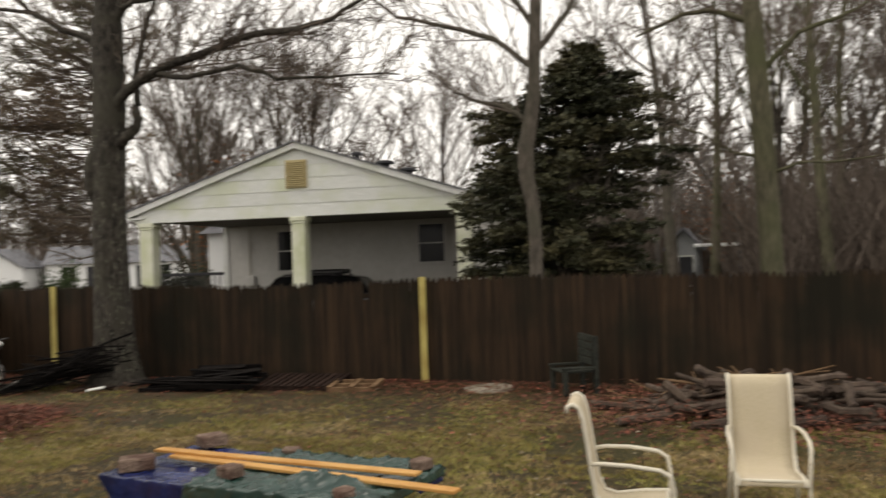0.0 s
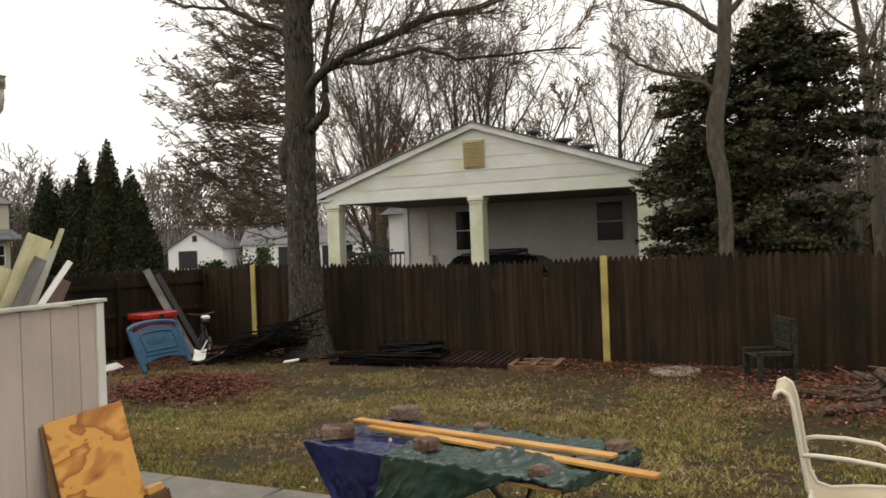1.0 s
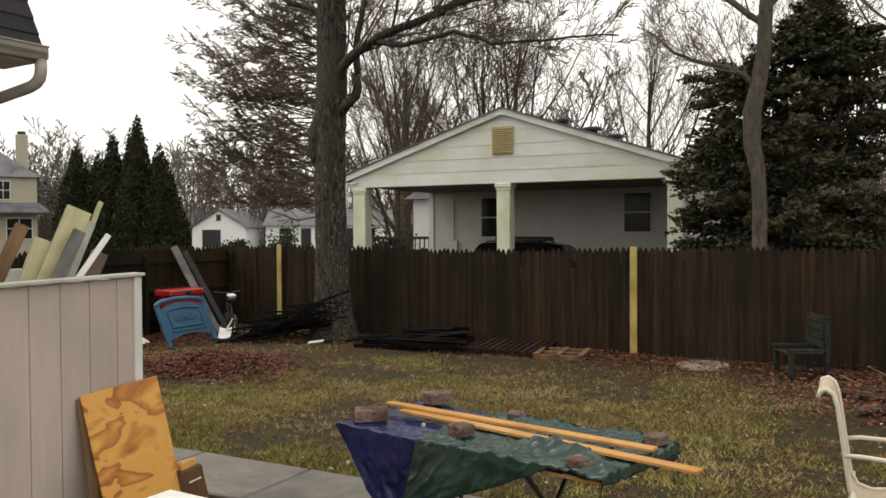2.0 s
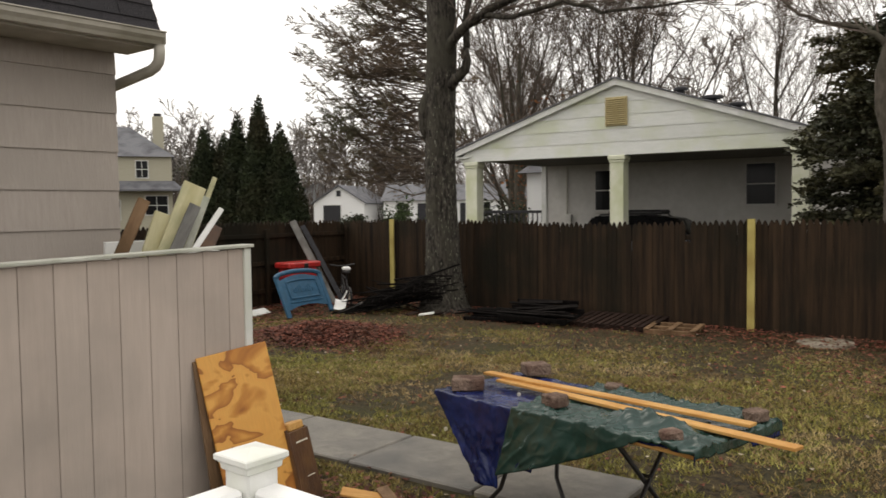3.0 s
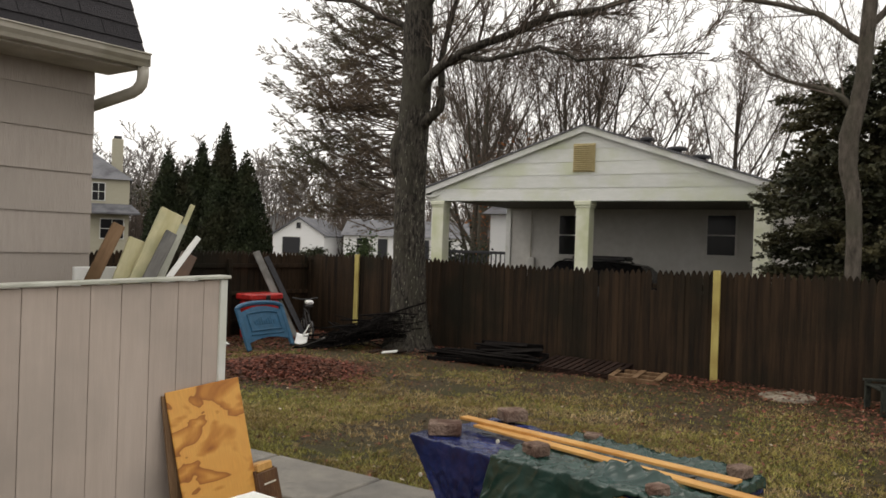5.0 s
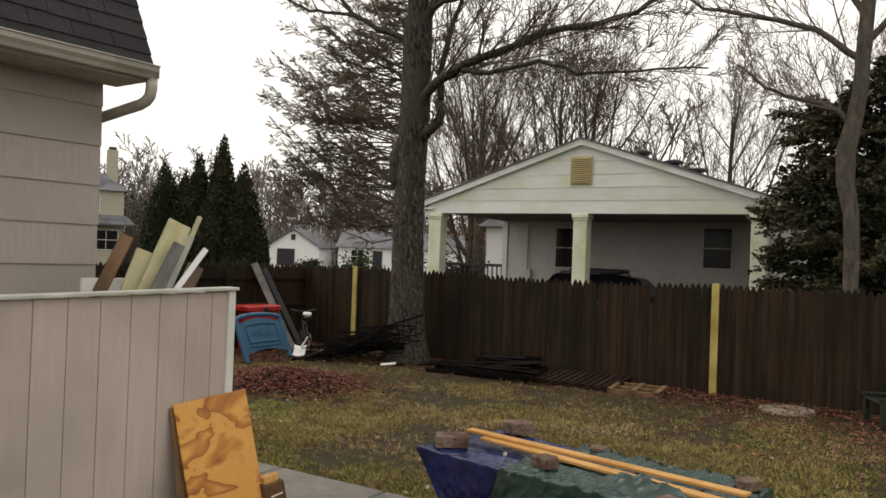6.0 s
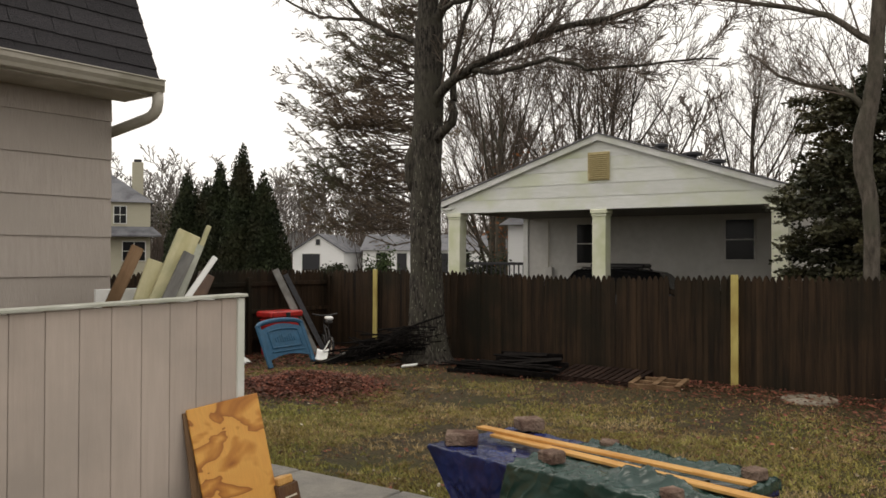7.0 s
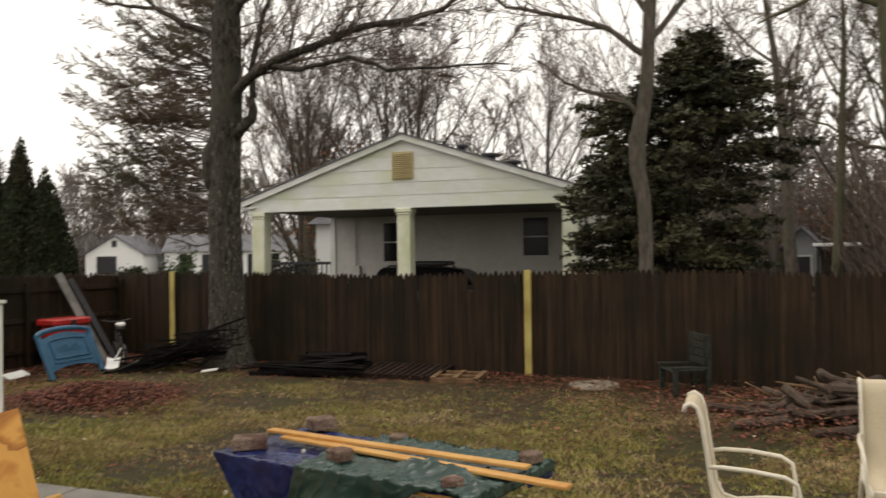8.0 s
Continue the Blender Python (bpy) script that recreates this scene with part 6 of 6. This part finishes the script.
def build_far_houses():
    # direction of view to them is about 45 degrees to the left of +y
    far_house("garage", "white gabled garage with a dark door", -62.6, 60, 28, 5.6, 9, 2.75, 4.5, WHITESIDE, ROOFGREY, ((-0.75, 0.75, 1.9, 1.75, TRIMDARK), (0, 3.45, 0.45, 0.6, TRIMDARK)))
    far_house("white_house", "low white house with dark shutters and a grey roof", -52.5, 67, 36, 15, 8, 2.9, 4.7, WHITESIDE, ROOFGREY, ((-5.5, 1.3, 1.2, 1.3, BLACKGLASS), (-3.4, 0.5, 1.0, 2.1, TRIMDARK), (-1.2, 1.3, 1.4, 1.3, BLACKGLASS), (1.0, 0.5, 0.9, 2.1, TRIMDARK), (3, 1.3, 1.4, 1.3, BLACKGLASS)), False)
    far_house("grey_house", "small grey gabled house in the distance", -71.5, 65, 47, 6, 8, 3.2, 5.2, GREYSIDE, ROOFGREY, ((0, 0.9, 1.6, 1.5, BLACKGLASS),))
    far_house("neighbour_house", "white house wing seen past the carport", -18.3, 31, 14, 3.0, 6, 3.6, 4.6, WHITESIDE, ROOFGREY, ((-0.4, 2.5, 0.5, 0.7, BLACKGLASS),), False)
    # two-storey house with a lower front roof and a tall chimney
    y = far_house("yellow_house", "pale yellow two-storey house with grey roofs and chimney", -69.85, 37.75, 60, 12, 9, 7.1, 10.2, YELLOWSIDE, ROOFGREY, ((3.4, 5.2, 1.0, 1.5, BLACKGLASS), (4.6, 1.8, 1.9, 1.7, BLACKGLASS), (0.5, 5.2, 1.0, 1.5, BLACKGLASS), (0.5, 1.4, 1.9, 1.7, BLACKGLASS)), False, 3.6)
    bm = bmesh.new()
    v = [bm.verts.new(p) for p in ((-6.2, -1.6, 4.1), (6.9, -1.6, 4.1), (6.2, -0.02, 4.9), (-6.2, -0.02, 4.9), (-6.2, -1.6, 3.95), (6.9, -1.6, 3.95), (6.2, -0.02, 3.95), (-6.2, -0.02, 3.95))]
    for f in ((0, 1, 2, 3), (7, 6, 5, 4), (0, 4, 5, 1), (1, 5, 6, 2), (3, 2, 6, 7), (0, 3, 7, 4)):
        bm.faces.new([v[i] for i in f])
    part("porch_roof", bm, ROOFGREY, y)
    ch = part("chimney", B((4.5, 3.6, 6.9), (5.5, 4.6, 11.2), 0.04), YELLOWSIDE, y, "pale boxed chimney")
    part("chimney_cap", B((4.65, 3.75, 11.21), (5.35, 4.45, 11.5), 0.05), TRIMDARK, ch)
    # shed and parked trailer through the trees
    far_house("shed", "small grey shed beyond the woods", -0.3, 42, -5, 1.3, 2.5, 2.5, 3.2, GREYSIDE, ROOFGREY, ((0.1, 0.5, 0.6, 1.4, TRIMDARK),))
    tr = thing("flatbed_trailer", "pale flatbed trailer parked beyond the fence", "trailer", 1.3, 40, 0)
    part("bed", B((-1.1, -0.8, 2.35), (1.1, 0.8, 2.5), 0.02), WHITESIDE, tr)
    part("chassis", B((-1.0, -0.7, 0.6), (1.0, 0.7, 1.0), 0.03), TRIMDARK, tr)
    for x in (-0.9, 0.9):
        part("stake", B((x - 0.04, -0.7, 1.0), (x + 0.04, 0.7, 2.35)), TRIMDARK, tr)
    for x in (-0.6, 0.6):
        part("wheel", tube(bmesh.new(), [(x, -0.85, 0.35), (x, -0.65, 0.35)], 0.35, 14), BLACKMETAL, tr)
    # timber deck rail beside the carport
    d = thing("deck_rail", "dark deck rail with white balusters by the carport", "railing", -15.2, 25.5, 0, 5)
    part("handrail", B((-3.5, -0.06, 1.88), (1.6, 0.06, 1.98), 0.01), TRIMDARK, d)
    part("skirt", B((-3.5, 0.1, 0), (1.6, 0.16, 1.2)), TRIMDARK, d)
    for k in range(26):
        part("baluster", B((-3.4 + k * 0.19, -0.02, 1.2), (-3.36 + k * 0.19, 0.02, 1.88)), WHITE if k > 19 else TRIMDARK, d)


build_far_houses()


# ---- lawn cover ----
def build_lawn_cover():
    rnd = random.Random(91)
    for name, label, material, n, lo in (("grass", "short patchy green winter grass", GRASSGREEN, 160000, 0.02), ("dead_grass", "matted tan dead grass", GRASSTAN, 115000, 0.02)):
        V, F = [], []
        made = 0
        off = 0 if material is GRASSGREEN else 40
        while made < n:
            y = 4.0 + 9.9 * rnd.random() ** 1.5
            x = rnd.uniform(-13.9, 4.5)
            if noise.noise((x * 0.6 + off, y * 0.6, 3)) + 0.4 * noise.noise((x * 2.1 + off, y * 2.1, 3)) + rnd.uniform(-0.16, 0.16) + 0.5 * noise.noise((x * 7 + off, y * 7, 8)) < 0.02:
                continue
            if rnd.random() < 0.3 * (y - 9.5) + 0.5 * noise.noise((x * 0.9, y * 0.9, 4)):
                continue
            if 4.9 < y + 0.052 * -(x + 4.9) < 5.9 and x < -2.5:
                continue
            made += 1
            a = rnd.uniform(0, 6.28)
            h = rnd.uniform(0.014, 0.05)
            w = 0.0058
            lean = rnd.uniform(0.2, 1.6) * h
            b = rnd.uniform(0, 6.28)
            z = ground_height(x, y) - 0.003
            m = len(V)
            V += [(x - w * math.cos(a), y - w * math.sin(a), z), (x + w * math.cos(a), y + w * math.sin(a), z), (x + lean * math.cos(b), y + lean * math.sin(b), z + h)]
            F.append((m, m + 1, m + 2))
        tagged(raw(name, V, F, material), label, "grass", kind="stuff")
    V, F = [], []

    def leaf(x, y, z, s):
        a = rnd.uniform(0, 6.28)
        c, q = math.cos(a) * s, math.sin(a) * s
        m = len(V)
        t = [rnd.uniform(-0.3, 0.5) * s for _ in range(4)]
        V.extend([(x - c, y - q, z + t[0]), (x + q * 0.6, y - c * 0.6, z + t[1]), (x + c, y + q, z + t[2]), (x - q * 0.6, y + c * 0.6, z + t[3])])
        F.extend([(m, m + 1, m + 2), (m, m + 2, m + 3)])

    for k in range(17000):      # raked heap
        u, v = rnd.gauss(0, 0.5), rnd.gauss(0, 0.5)
        g = math.exp(-(u * u + v * v) * 1.4)
        x, y = -9.95 + u * 0.85 - v * 0.8, 9.5 + v * 0.75 + u * 0.75
        leaf(x, y, ground_height(x, y) + 0.02 + 0.24 * g * rnd.random(), rnd.uniform(0.018, 0.036))
    for k in range(7500):      # along the back fence
        x = rnd.uniform(-13.8, 6)
        y = 13.9 - abs(rnd.gauss(0, 0.6))
        leaf(x, y, ground_height(x, y) + 0.015 + 0.05 * rnd.random(), rnd.uniform(0.018, 0.038))
    for k in range(8500):      # round the logs
        x, y = rnd.gauss(1.2, 1.7), rnd.gauss(11.4, 0.85)
        if y < 13.9:
            leaf(x, y, ground_height(x, y) + 0.015 + 0.22 * rnd.random() ** 2, rnd.uniform(0.02, 0.04))
    for k in range(2400):      # side corner
        x, y = -14 + abs(rnd.gauss(0, 1.2)), rnd.uniform(8, 13.8)
        leaf(x, y, ground_height(x, y) + 0.015 + 0.04 * rnd.random(), 0.045)
    for k in range(2600):      # scattered
        x, y = rnd.uniform(-13.5, 4.5), rnd.uniform(4.2, 13.8)
        leaf(x, y, ground_height(x, y) + 0.015, 0.03)
    for k in range(9000):      # leaf crumbs in the grass
        x, y = rnd.uniform(-13.5, 4.5), rnd.uniform(4.2, 13.8)
        if noise.noise((x * 0.9, y * 0.9, 30)) > -0.05:
            leaf(x, y, ground_height(x, y) + 0.016, rnd.uniform(0.009, 0.02))
    for k in range(380):      # beside the path and the plywood
        x, y = rnd.gauss(-3.9, 0.5), rnd.gauss(4.45, 0.25)
        leaf(x, y, ground_height(x, y) + 0.012 + 0.02 * rnd.random(), 0.035)
    for k in range(5000):      # litter in the bare soil before the fence
        x, y = rnd.uniform(-11, 3), 13.7 - abs(rnd.gauss(0, 1.3))
        leaf(x, y, ground_height(x, y) + 0.014, rnd.uniform(0.012, 0.028))
    tagged(raw("fallen_leaves", V, F, LEAFRED), "wet red-brown fallen leaves, raked and scattered", "leaves", kind="stuff")
    V, F = [], []
    for k in range(1500):
        x, y = rnd.uniform(-13, 4), 4.3 + 9.3 * rnd.random() ** 1.3
        if not (4.9 < y + 0.052 * -(x + 4.9) < 5.9 and x < -2.5):
            leaf(x, y, ground_height(x, y) + 0.024, 0.008 + 0.026 * rnd.random() ** 4)
    tagged(raw("pale_leaf_bits", V, F, PALELEAF), "small pale dry leaf bits on the lawn", "leaves", kind="stuff")


build_lawn_cover()
build_fences()
